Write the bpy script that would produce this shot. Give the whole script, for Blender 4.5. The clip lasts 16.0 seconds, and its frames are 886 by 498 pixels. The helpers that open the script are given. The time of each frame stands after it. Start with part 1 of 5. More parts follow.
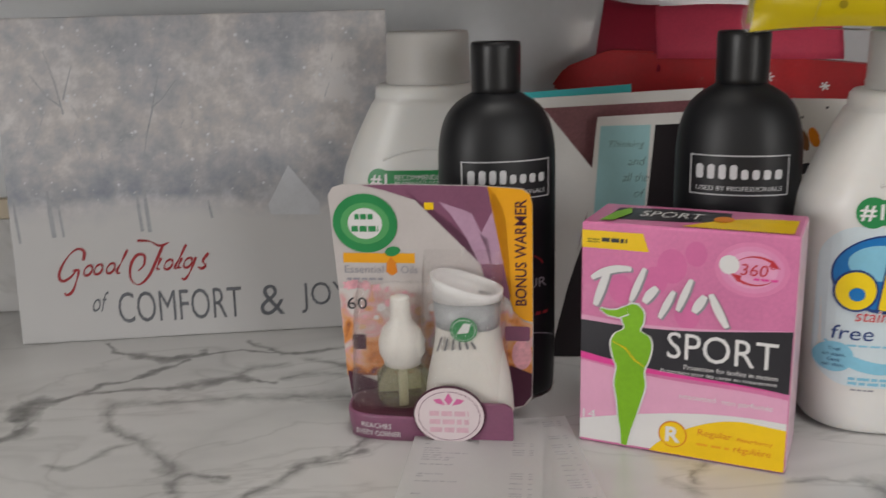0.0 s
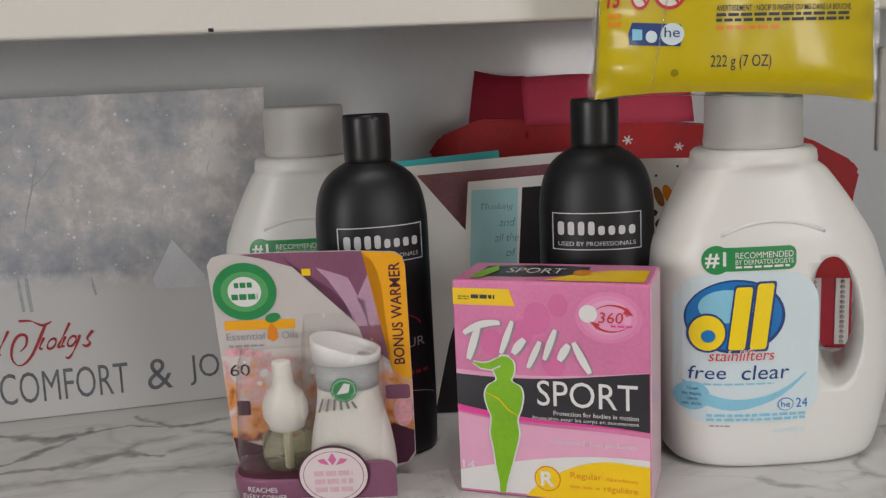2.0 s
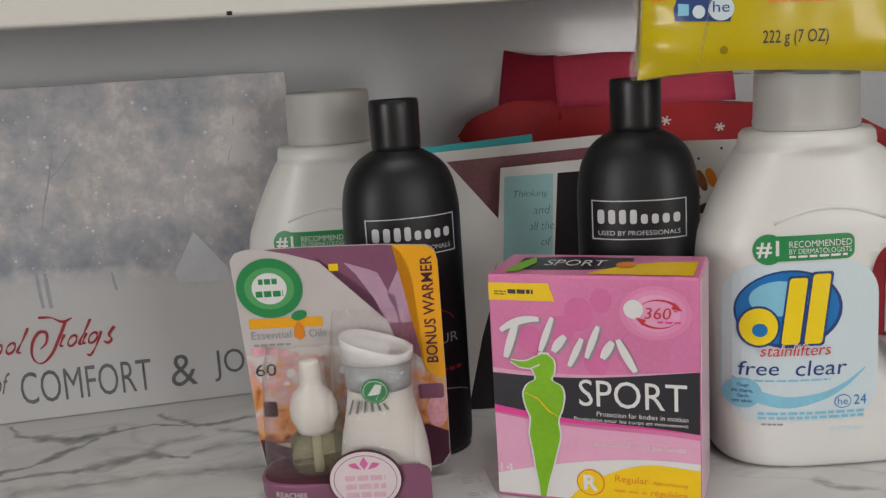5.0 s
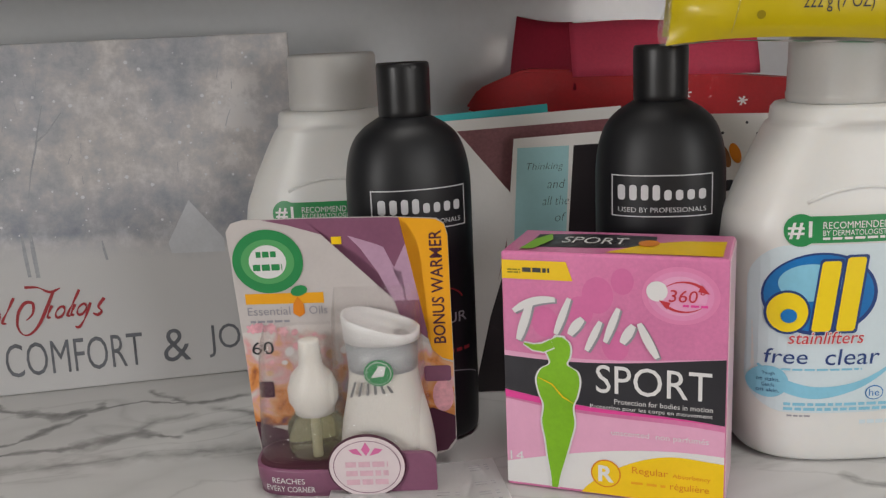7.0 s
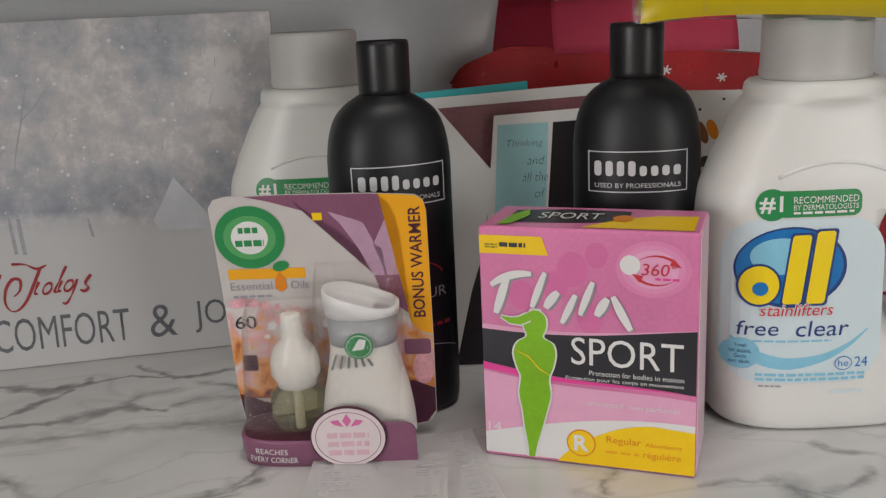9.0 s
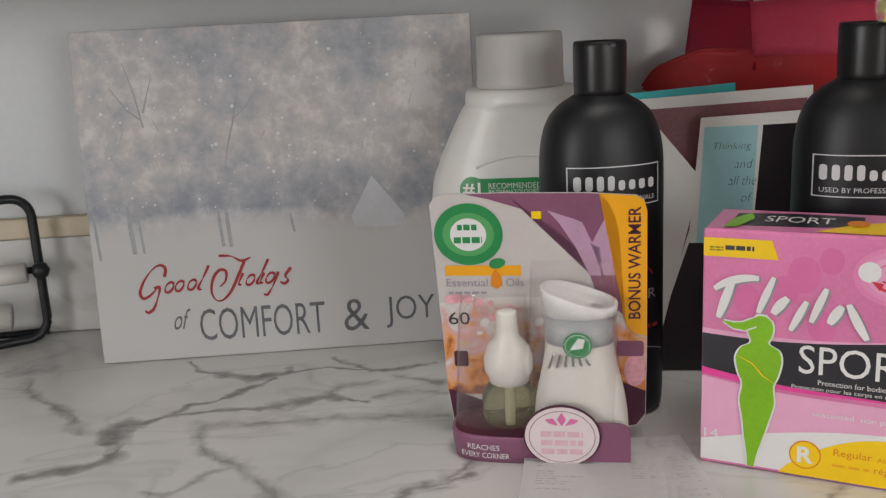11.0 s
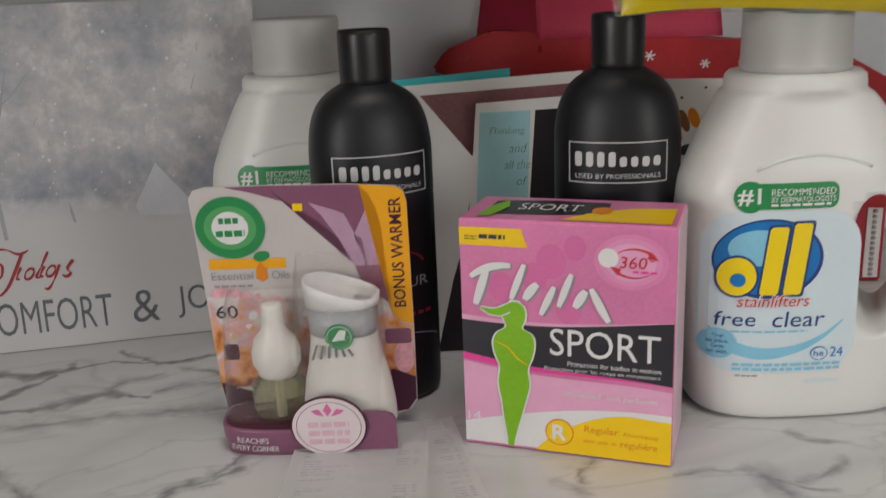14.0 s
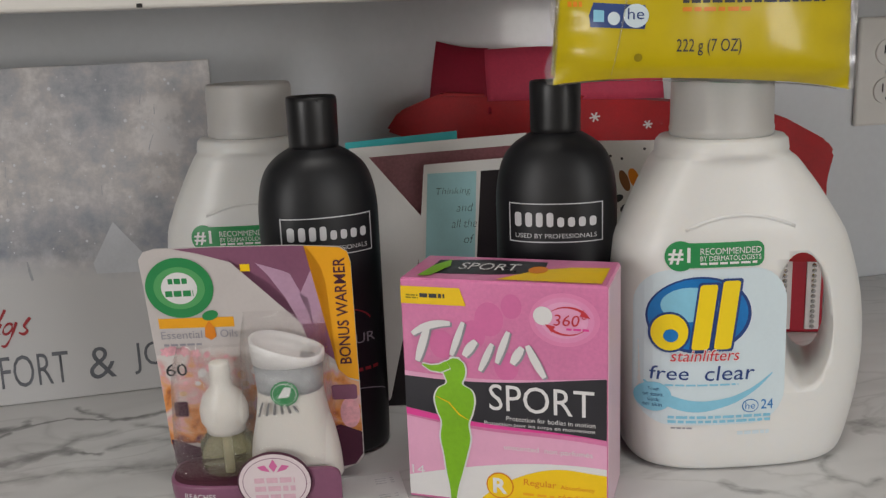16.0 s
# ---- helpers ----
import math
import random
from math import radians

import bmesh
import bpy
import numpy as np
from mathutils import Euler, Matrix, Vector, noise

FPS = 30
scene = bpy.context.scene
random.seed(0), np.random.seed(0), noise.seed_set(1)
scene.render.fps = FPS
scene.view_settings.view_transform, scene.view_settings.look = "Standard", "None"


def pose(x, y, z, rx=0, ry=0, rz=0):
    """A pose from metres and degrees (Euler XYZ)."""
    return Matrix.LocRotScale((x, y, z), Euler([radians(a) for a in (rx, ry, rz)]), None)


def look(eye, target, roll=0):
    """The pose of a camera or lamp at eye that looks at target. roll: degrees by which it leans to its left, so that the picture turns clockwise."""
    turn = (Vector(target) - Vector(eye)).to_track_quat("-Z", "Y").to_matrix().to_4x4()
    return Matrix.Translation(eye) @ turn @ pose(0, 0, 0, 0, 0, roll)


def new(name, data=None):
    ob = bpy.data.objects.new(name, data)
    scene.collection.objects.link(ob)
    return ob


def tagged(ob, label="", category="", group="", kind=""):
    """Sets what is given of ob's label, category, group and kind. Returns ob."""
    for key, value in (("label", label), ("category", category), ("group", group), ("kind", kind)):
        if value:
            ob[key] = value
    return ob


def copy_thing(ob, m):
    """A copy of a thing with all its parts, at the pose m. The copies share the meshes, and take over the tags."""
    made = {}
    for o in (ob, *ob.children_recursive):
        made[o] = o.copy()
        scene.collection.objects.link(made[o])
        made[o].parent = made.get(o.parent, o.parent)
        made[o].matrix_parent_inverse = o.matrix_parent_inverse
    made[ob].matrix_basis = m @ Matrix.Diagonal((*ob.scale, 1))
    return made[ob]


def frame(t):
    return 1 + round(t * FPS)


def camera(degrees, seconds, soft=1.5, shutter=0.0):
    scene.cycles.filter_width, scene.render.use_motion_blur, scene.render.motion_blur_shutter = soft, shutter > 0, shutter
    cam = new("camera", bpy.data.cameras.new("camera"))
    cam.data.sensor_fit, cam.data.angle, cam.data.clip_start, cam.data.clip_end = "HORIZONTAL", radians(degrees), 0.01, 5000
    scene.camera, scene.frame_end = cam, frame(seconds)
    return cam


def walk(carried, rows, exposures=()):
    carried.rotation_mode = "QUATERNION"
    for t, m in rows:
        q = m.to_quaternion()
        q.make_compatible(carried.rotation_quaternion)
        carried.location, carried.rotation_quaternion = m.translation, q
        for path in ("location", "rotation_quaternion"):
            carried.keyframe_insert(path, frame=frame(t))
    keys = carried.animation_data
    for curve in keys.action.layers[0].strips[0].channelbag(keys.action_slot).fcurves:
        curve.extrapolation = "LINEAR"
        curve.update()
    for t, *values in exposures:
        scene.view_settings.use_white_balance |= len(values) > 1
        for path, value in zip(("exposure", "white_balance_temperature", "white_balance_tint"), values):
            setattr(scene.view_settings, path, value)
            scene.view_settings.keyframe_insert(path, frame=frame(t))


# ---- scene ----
cam = camera(50.7, 16.0, 1.3, 0.35)
PATH = [
    (0, (0.075, -0.109, 0.276), (-0.201, 1.809, -0.22), -1.4),
    (0.5, (0.083, -0.126, 0.285), (-0.07, 1.824, -0.131), -2.3),
    (1, (0.088, -0.137, 0.288), (-0.016, 1.827, -0.073), -2.6),
    (1.5, (0.099, -0.134, 0.283), (0.025, 1.831, -0.078), -2.8),
    (2, (0.098, -0.136, 0.277), (0.024, 1.831, -0.082), -2.7),
    (2.5, (0.107, -0.122, 0.276), (0.024, 1.844, -0.079), -2.7),
    (3, (0.101, -0.125, 0.27), (-0.001, 1.841, -0.082), -2.6),
    (3.5, (0.103, -0.114, 0.273), (0.001, 1.854, -0.071), -2.7),
    (4, (0.103, -0.119, 0.288), (0.001, 1.849, -0.052), -3.5),
    (4.5, (0.1, -0.112, 0.278), (-0.021, 1.856, -0.061), -3.6),
    (4.7, (0.095, -0.108, 0.28), (-0.029, 1.853, -0.093), -3.7),
    (7, (0.08, -0.066, 0.272), (-0.042, 1.878, -0.18), -2.6),
    (7.5, (0.085, -0.063, 0.274), (-0.034, 1.88, -0.182), -2.4),
    (8, (0.089, -0.065, 0.275), (-0.015, 1.876, -0.196), -2.4),
    (8.5, (0.089, -0.064, 0.27), (-0.006, 1.874, -0.214), -2.4),
    (9, (0.089, -0.076, 0.273), (-0.019, 1.857, -0.227), -2.7),
    (9.5, (0.069, -0.076, 0.28), (-0.078, 1.856, -0.217), -2.8),
    (10, (0.036, -0.086, 0.283), (-0.286, 1.827, -0.203), -3.6),
    (10.2, (0.027, -0.08, 0.279), (-0.318, 1.829, -0.207), -3.5),
    (12.3, (0.049, -0.097, 0.27), (-0.305, 1.818, -0.185), -2.4),
    (12.5, (0.055, -0.095, 0.272), (-0.263, 1.82, -0.211), -2.4),
    (13, (0.074, -0.077, 0.275), (-0.07, 1.852, -0.235), -1.9),
    (13.5, (0.082, -0.065, 0.267), (-0.035, 1.84, -0.33), -2.4),
    (14, (0.095, -0.075, 0.284), (0.008, 1.844, -0.273), -2.4),
    (14.5, (0.112, -0.089, 0.289), (0.059, 1.856, -0.173), -2.2),
    (15, (0.121, -0.086, 0.285), (0.083, 1.861, -0.17), -2.3),
    (15.5, (0.121, -0.084, 0.286), (0.089, 1.862, -0.173), -2.3),
    (16, (0.118, -0.093, 0.295), (0.082, 1.853, -0.164), -2.3),
]
# the clip's camera drifts a little in brightness
DRIFT = [(0, -0.05), (2, -0.02), (4, -0.10), (7.5, 0.02), (9.5, -0.06), (10.2, 0.0), (12.5, 0.10), (13.5, 0.04), (14, -0.12), (16, -0.08)]
walk(cam, [(t, look(eye, target, roll)) for t, eye, target, roll in PATH], DRIFT)

# ---------------------------------------------------------------- light
WALL_YAW = 13.0                                  # the counter's wall against the x axis
WALL = pose(-0.48, 0.703, 0, 0, 0, WALL_YAW)      # x along the wall, -y into the room, z up from the worktop

world = bpy.data.worlds.new("world")
scene.world = world
world.use_nodes = True
sky = world.node_tree.nodes.new("ShaderNodeTexSky")
sky.sky_type, sky.sun_disc = "NISHITA", False
sky.sun_elevation, sky.sun_rotation = radians(35), radians(150)
world.node_tree.links.new(sky.outputs[0], world.node_tree.nodes["Background"].inputs[0])
world.node_tree.nodes["Background"].inputs[1].default_value = 0.1


def area(name, m, w, h, watts, colour):
    lamp = bpy.data.lights.new(name, "AREA")
    lamp.shape, lamp.size, lamp.size_y, lamp.energy, lamp.color = "RECTANGLE", w, h, watts, colour
    ob = new(name, lamp)
    ob.matrix_world = m
    return ob


area("window_light_right", WALL @ pose(1.65, -2.86, 0.42, 90, 0, 0), 0.8, 0.8, 14, (0.98, 0.985, 1.0))
area("window_light_left", WALL @ pose(-1.46, -2.18, 0.42, 90, 0, -70), 0.9, 0.8, 26, (1.0, 0.975, 0.96))
area("ceiling_light_glow", WALL @ pose(0.55, -0.85, 1.44, 0, 0, 0), 0.5, 0.5, 5.5, (1.0, 0.97, 0.93))


# ---------------------------------------------------------------- materials
def lin(h):
    """A linear colour from a display hex colour."""
    c = [int(h[k:k + 2], 16) / 255 for k in (0, 2, 4)]
    return tuple(v / 12.92 if v <= 0.04045 else ((v + 0.055) / 1.055) ** 2.4 for v in c) + (1.0,)


def mat(name, colour, rough=0.5, metal=0.0, vary=0.06, scale=60.0, bump=0.0, fine=400.0, coat=0.0, trans=0.0, sub=0.0, alpha=1.0, ior=1.45):
    """A surface with broad and fine variation of its colour, uneven gloss and fine relief."""
    m = bpy.data.materials.new(name)
    m.use_nodes = True
    nt = m.node_tree
    b = nt.nodes["Principled BSDF"]
    c = lin(colour) if isinstance(colour, str) else tuple(colour) + (1.0,)
    tc = nt.nodes.new("ShaderNodeTexCoord")
    big = nt.nodes.new("ShaderNodeTexNoise")
    big.inputs["Scale"].default_value, big.inputs["Detail"].default_value = scale, 5
    small = nt.nodes.new("ShaderNodeTexNoise")
    small.inputs["Scale"].default_value, small.inputs["Detail"].default_value = fine, 3
    for n in (big, small):
        nt.links.new(tc.outputs["Object"], n.inputs["Vector"])
    mix = nt.nodes.new("ShaderNodeMix")
    mix.data_type = "FLOAT"
    mix.inputs[0].default_value = 0.35
    nt.links.new(big.outputs["Fac"], mix.inputs[2])
    nt.links.new(small.outputs["Fac"], mix.inputs[3])
    ramp = nt.nodes.new("ShaderNodeValToRGB")
    ramp.color_ramp.elements[0].position, ramp.color_ramp.elements[1].position = 0.3, 0.7
    ramp.color_ramp.elements[0].color = tuple(v * (1 - vary) for v in c[:3]) + (1,)
    ramp.color_ramp.elements[1].color = tuple(min(1, v * (1 + vary)) for v in c[:3]) + (1,)
    nt.links.new(mix.outputs[0], ramp.inputs[0])
    nt.links.new(ramp.outputs[0], b.inputs["Base Color"])
    rr = nt.nodes.new("ShaderNodeMapRange")
    rr.inputs["To Min"].default_value, rr.inputs["To Max"].default_value = max(0.02, rough - 0.06), min(1, rough + 0.06)
    nt.links.new(big.outputs["Fac"], rr.inputs["Value"])
    nt.links.new(rr.outputs[0], b.inputs["Roughness"])
    b.inputs["Metallic"].default_value = metal
    b.inputs["IOR"].default_value = ior
    b.inputs["Coat Weight"].default_value = coat
    b.inputs["Coat Roughness"].default_value = 0.08
    b.inputs["Transmission Weight"].default_value = trans
    b.inputs["Alpha"].default_value = alpha
    if sub:
        b.inputs["Subsurface Weight"].default_value = sub
        b.inputs["Subsurface Radius"].default_value = (0.006, 0.005, 0.004)
        b.inputs["Subsurface Scale"].default_value = 1.0
    if bump:
        bp = nt.nodes.new("ShaderNodeBump")
        bp.inputs["Strength"].default_value, bp.inputs["Distance"].default_value = bump, 0.0006
        nt.links.new(small.outputs["Fac"], bp.inputs["Height"])
        nt.links.new(bp.outputs[0], b.inputs["Normal"])
    return m


# veins of the worktop: half width, strength, and the line along and across it
DARK_VEINS = (
    (0.0055, 0.75, ((0.162, -0.158), (0.189, -0.168), (0.207, -0.163), (0.222, -0.157))),
    (0.006, 0.55, ((0.214, -0.229), (0.235, -0.224), (0.254, -0.218), (0.263, -0.225))),
    (0.01, 0.8, ((0.11, -0.248), (0.107, -0.264), (0.109, -0.281))),
    (0.01, 0.5, ((0.831, -0.348), (0.839, -0.357))),
)
THIN_VEINS = (
    (0.003, 0.5, ((0.131, -0.118), (0.144, -0.144), (0.161, -0.156))),
    (0.0032, 0.6, ((0.222, -0.157), (0.253, -0.156), (0.282, -0.166), (0.311, -0.165), (0.336, -0.161))),
    (0.003, 0.45, ((0.251, -0.133), (0.267, -0.15), (0.281, -0.164))),
    (0.003, 0.65, ((0.111, -0.246), (0.125, -0.244), (0.139, -0.234), (0.151, -0.218), (0.175, -0.207), (0.185, -0.194), (0.197, -0.186), (0.21, -0.171))),
    (0.0032, 0.65, ((0.139, -0.234), (0.159, -0.234), (0.185, -0.234), (0.214, -0.23))),
    (0.003, 0.6, ((0.263, -0.226), (0.28, -0.232))),
    (0.0028, 0.6, ((0.233, -0.381), (0.24, -0.376), (0.265, -0.383))),
    (0.0045, 0.5, ((0.281, -0.408), (0.294, -0.393), (0.307, -0.382), (0.315, -0.371), (0.334, -0.363), (0.349, -0.355))),
    (0.004, 0.5, ((0.334, -0.36), (0.348, -0.347), (0.357, -0.324))),
    (0.006, 0.7, ((0.061, -0.322), (0.083, -0.314), (0.102, -0.308), (0.113, -0.298), (0.109, -0.274))),
    (0.0035, 0.3, ((0.603, -0.431), (0.623, -0.433), (0.647, -0.444))),
    (0.003, 0.4, ((0.653, -0.452), (0.665, -0.462), (0.679, -0.471))),
    (0.003, 0.35, ((0.69, -0.403), (0.696, -0.416), (0.711, -0.422))),
)
SOFT_VEINS = (
    (0.007, 0.4, ((0.309, -0.185), (0.337, -0.205))),
    (0.007, 0.3, ((0.253, -0.211), (0.263, -0.196), (0.289, -0.194))),
    (0.005, 0.3, ((0.287, -0.226), (0.309, -0.223), (0.343, -0.223))),
    (0.009, 0.33, ((0.166, -0.259), (0.219, -0.259), (0.27, -0.259), (0.343, -0.266))),
    (0.0055, 0.4, ((0.166, -0.26), (0.168, -0.282), (0.18, -0.3), (0.202, -0.321), (0.221, -0.35), (0.232, -0.377), (0.237, -0.401))),
    (0.005, 0.3, ((0.318, -0.371), (0.336, -0.37))),
    (0.004, 0.35, ((0.148, -0.349), (0.16, -0.355), (0.166, -0.349), (0.182, -0.337), (0.201, -0.322))),
    (0.007, 0.45, ((0.002, -0.142), (0.02, -0.185), (0.043, -0.201), (0.064, -0.224), (0.08, -0.255))),
    (0.012, 0.3, ((-0.023, -0.119), (-0.001, -0.118))),
    (0.004, 0.45, ((0.561, -0.403), (0.55, -0.412), (0.545, -0.425))),
    (0.006, 0.3, ((0.534, -0.424), (0.544, -0.44))),
    (0.011, 0.42, ((0.649, -0.447), (0.652, -0.47), (0.649, -0.498))),
    (0.005, 0.35, ((0.665, -0.456), (0.682, -0.454), (0.7, -0.442))),
    (0.0045, 0.35, ((0.78, -0.391), (0.766, -0.4), (0.76, -0.416), (0.776, -0.43), (0.789, -0.425))),
)


def marble(name):
    """White marble-pattern laminate: drawn grey veins with wandering edges over faint clouding."""
    m = bpy.data.materials.new(name)
    m.use_nodes = True
    nt = m.node_tree
    N, L = nt.nodes.new, nt.links.new
    b = nt.nodes["Principled BSDF"]
    tc = N("ShaderNodeTexCoord")

    def noise_tex(scale, detail, rough=0.55, dist=0.0, source=None):
        n = N("ShaderNodeTexNoise")
        n.inputs["Scale"].default_value, n.inputs["Detail"].default_value = scale, detail
        n.inputs["Roughness"].default_value, n.inputs["Distortion"].default_value = rough, dist
        L(source or tc.outputs["Object"], n.inputs["Vector"])
        return n

    def math_node(op, a, v=None, clamp=False):
        n = N("ShaderNodeMath")
        n.operation, n.use_clamp = op, clamp
        L(a, n.inputs[0])
        if v is not None and not isinstance(v, (int, float)):
            L(v, n.inputs[1])
        elif v is not None:
            n.inputs[1].default_value = v
        return n.outputs[0]

    def vector_node(op, a, v=None, w=None):
        n = N("ShaderNodeVectorMath")
        n.operation = op
        L(a, n.inputs[0])
        for k, q in ((1, v), (2, w)):
            if isinstance(q, tuple):
                n.inputs[k].default_value = q
            elif q is not None:
                L(q, n.inputs[k])
        return n.outputs["Value" if op in ("DOT_PRODUCT", "LENGTH") else "Vector"]

    def span(value, a, c, d, e):
        r = N("ShaderNodeMapRange")
        for k, q in zip(("From Min", "From Max", "To Min", "To Max"), (a, c, d, e)):
            r.inputs[k].default_value = q
        L(value, r.inputs["Value"])
        return r.outputs[0]

    # the lines wander a little: the point is pushed about by two noises
    p = tc.outputs["Object"]
    for scale, push in ((26.0, 0.022), (110.0, 0.006)):
        off = vector_node("SUBTRACT", noise_tex(scale, 3).outputs["Color"], (0.5, 0.5, 0.5))
        p = vector_node("MULTIPLY_ADD", off, (push, push, 0.0), p)
    p = vector_node("MULTIPLY", p, (1.0, 1.0, 0.0))
    swell = span(noise_tex(34.0, 3).outputs["Fac"], 0.34, 0.66, 0.45, 1.6)
    fade = span(noise_tex(52.0, 4).outputs["Fac"], 0.34, 0.62, 0.35, 1.0)
    total = last = None
    for group, power in ((DARK_VEINS, 0.8), (THIN_VEINS, 1.0), (SOFT_VEINS, 1.3)):
        for half, strength, line in group:
            near = None
            for (ax, ay), (bx, by) in zip(line, line[1:]):
                dx, dy = bx - ax, by - ay
                q = dx * dx + dy * dy
                if last is not None:                    # one after the other, which keeps the material light
                    p = vector_node("MULTIPLY_ADD", last, (1e-9, 1e-9, 0.0), p)
                pa = vector_node("SUBTRACT", p, (ax, ay, 0.0))
                h = math_node("MULTIPLY", vector_node("DOT_PRODUCT", pa, (dx / q, dy / q, 0.0)), 1.0, True)
                d = vector_node("LENGTH", vector_node("MULTIPLY_ADD", h, (-dx, -dy, 0.0), pa))
                near = d if near is None else math_node("MINIMUM", near, d)
                last = near
            t = math_node("DIVIDE", near, math_node("MULTIPLY", swell, half * 1.5))
            t = math_node("POWER", math_node("SUBTRACT", math_node("ADD", math_node("MULTIPLY", t, -1.0), 1.0), 0.0, True), power)
            v = math_node("MULTIPLY", math_node("MULTIPLY", t, strength), fade)
            total = v if total is None else math_node("MAXIMUM", total, v)
            last = total

    # faint veins and clouds everywhere else
    mp = N("ShaderNodeMapping")
    mp.inputs["Rotation"].default_value, mp.inputs["Scale"].default_value = (0, 0, radians(-16)), (0.9, 2.0, 1.4)
    L(tc.outputs["Object"], mp.inputs["Vector"])

    def vein(n, width, power):
        d = math_node("ABSOLUTE", math_node("SUBTRACT", n.outputs["Fac"], 0.5))
        return math_node("POWER", span(d, 0.0, width, 1.0, 0.0), power)

    faint = math_node("MULTIPLY", vein(noise_tex(5.0, 5, 0.5, 0.8, mp.outputs[0]), 0.030, 2.2), 0.10)
    wash = math_node("MULTIPLY", vein(noise_tex(2.6, 4, 0.5, 0.6, mp.outputs[0]), 0.11, 1.5), 0.10)
    total = math_node("ADD", math_node("ADD", total, faint), wash, True)
    ramp = N("ShaderNodeValToRGB")
    e = ramp.color_ramp.elements
    e[0].position, e[0].color = 0.0, (0.70, 0.695, 0.688, 1)
    e[1].position, e[1].color = 1.0, (0.10, 0.10, 0.105, 1)
    k = ramp.color_ramp.elements.new(0.4)
    k.color = (0.33, 0.325, 0.32, 1)
    L(total, ramp.inputs[0])
    L(ramp.outputs[0], b.inputs["Base Color"])
    L(span(noise_tex(30, 3).outputs["Fac"], 0.0, 1.0, 0.16, 0.3), b.inputs["Roughness"])
    return m


def painting(name):
    """Printed winter wood: blurred blue-grey trees above, snow field below."""
    m = bpy.data.materials.new(name)
    m.use_nodes = True
    nt = m.node_tree
    N, L = nt.nodes.new, nt.links.new
    b = nt.nodes["Principled BSDF"]
    tc = N("ShaderNodeTexCoord")
    n1, n2 = N("ShaderNodeTexNoise"), N("ShaderNodeTexNoise")
    n1.inputs["Scale"].default_value, n1.inputs["Detail"].default_value, n1.inputs["Roughness"].default_value = 44, 9, 0.68
    n2.inputs["Scale"].default_value, n2.inputs["Detail"].default_value = 14, 4
    for n in (n1, n2):
        L(tc.outputs["Object"], n.inputs["Vector"])
    crown = N("ShaderNodeValToRGB")
    e = crown.color_ramp.elements
    e[0].position, e[0].color = 0.30, lin("9ca0a8")
    e[1].position, e[1].color = 0.66, lin("d8d5d5")
    k = e.new(0.45)
    k.color = lin("b3b4b9")
    k = e.new(0.53)
    k.color = lin("c0bdbe")
    # pale crowns and blue-grey gaps of sky between them
    level = n1.outputs["Fac"]
    for cx, cz, rx, rz, lift in ((0.063, 0.222, 0.050, 0.045, 0.09), (0.288, 0.222, 0.045, 0.062, 0.17), (0.183, 0.222, 0.060, 0.050, 0.07), (0.200, 0.175, 0.050, 0.030, 0.05),
                                 (0.103, 0.262, 0.045, 0.030, -0.13), (0.245, 0.258, 0.036, 0.055, -0.16), (0.150, 0.268, 0.030, 0.030, -0.06), (0.092, 0.184, 0.060, 0.022, -0.09), (0.318, 0.190, 0.020, 0.060, -0.15), (0.140, 0.205, 0.018, 0.050, -0.07)):
        place, dome, add = N("ShaderNodeMapping"), N("ShaderNodeTexGradient"), N("ShaderNodeMath")
        place.vector_type, dome.gradient_type, add.operation = "TEXTURE", "SPHERICAL", "MULTIPLY_ADD"
        place.inputs["Location"].default_value, place.inputs["Scale"].default_value = (cx, 0, cz), (rx, 1, rz)
        L(tc.outputs["Object"], place.inputs["Vector"])
        L(place.outputs[0], dome.inputs["Vector"])
        L(dome.outputs["Fac"], add.inputs[0])
        add.inputs[1].default_value = lift
        L(level, add.inputs[2])
        level = add.outputs[0]
    L(level, crown.inputs[0])
    tint = N("ShaderNodeValToRGB")
    e = tint.color_ramp.elements
    e[0].position, e[0].color = 0.38, (0.92, 0.93, 0.95, 1)
    e[1].position, e[1].color = 0.6, (1, 0.985, 0.965, 1)
    L(n2.outputs["Fac"], tint.inputs[0])
    mul = N("ShaderNodeMix")
    mul.data_type, mul.blend_type = "RGBA", "MULTIPLY"
    mul.inputs[0].default_value = 1.0
    L(crown.outputs[0], mul.inputs[6])
    L(tint.outputs[0], mul.inputs[7])
    sep = N("ShaderNodeSeparateXYZ")
    L(tc.outputs["Object"], sep.inputs[0])
    wob = N("ShaderNodeMath")
    wob.operation = "MULTIPLY_ADD"
    L(n2.outputs["Fac"], wob.inputs[0])
    wob.inputs[1].default_value = 0.05
    L(sep.outputs["Z"], wob.inputs[2])
    field = N("ShaderNodeValToRGB")
    e = field.color_ramp.elements
    e[0].position, e[0].color = 0.125, (0, 0, 0, 1)
    e[1].position, e[1].color = 0.148, (1, 1, 1, 1)
    L(wob.outputs[0], field.inputs[0])
    dusk = N("ShaderNodeValToRGB")          # the darker line of far trees on the horizon
    e = dusk.color_ramp.elements
    e[0].position, e[0].color = 0.138, (1, 1, 1, 1)
    e[1].position, e[1].color = 0.19, (1, 1, 1, 1)
    k = e.new(0.152)
    k.color = (0.56, 0.61, 0.68, 1)
    L(wob.outputs[0], dusk.inputs[0])
    mul2 = N("ShaderNodeMix")
    mul2.data_type, mul2.blend_type = "RGBA", "MULTIPLY"
    mul2.inputs[0].default_value = 0.8
    L(mul.outputs[2], mul2.inputs[6])
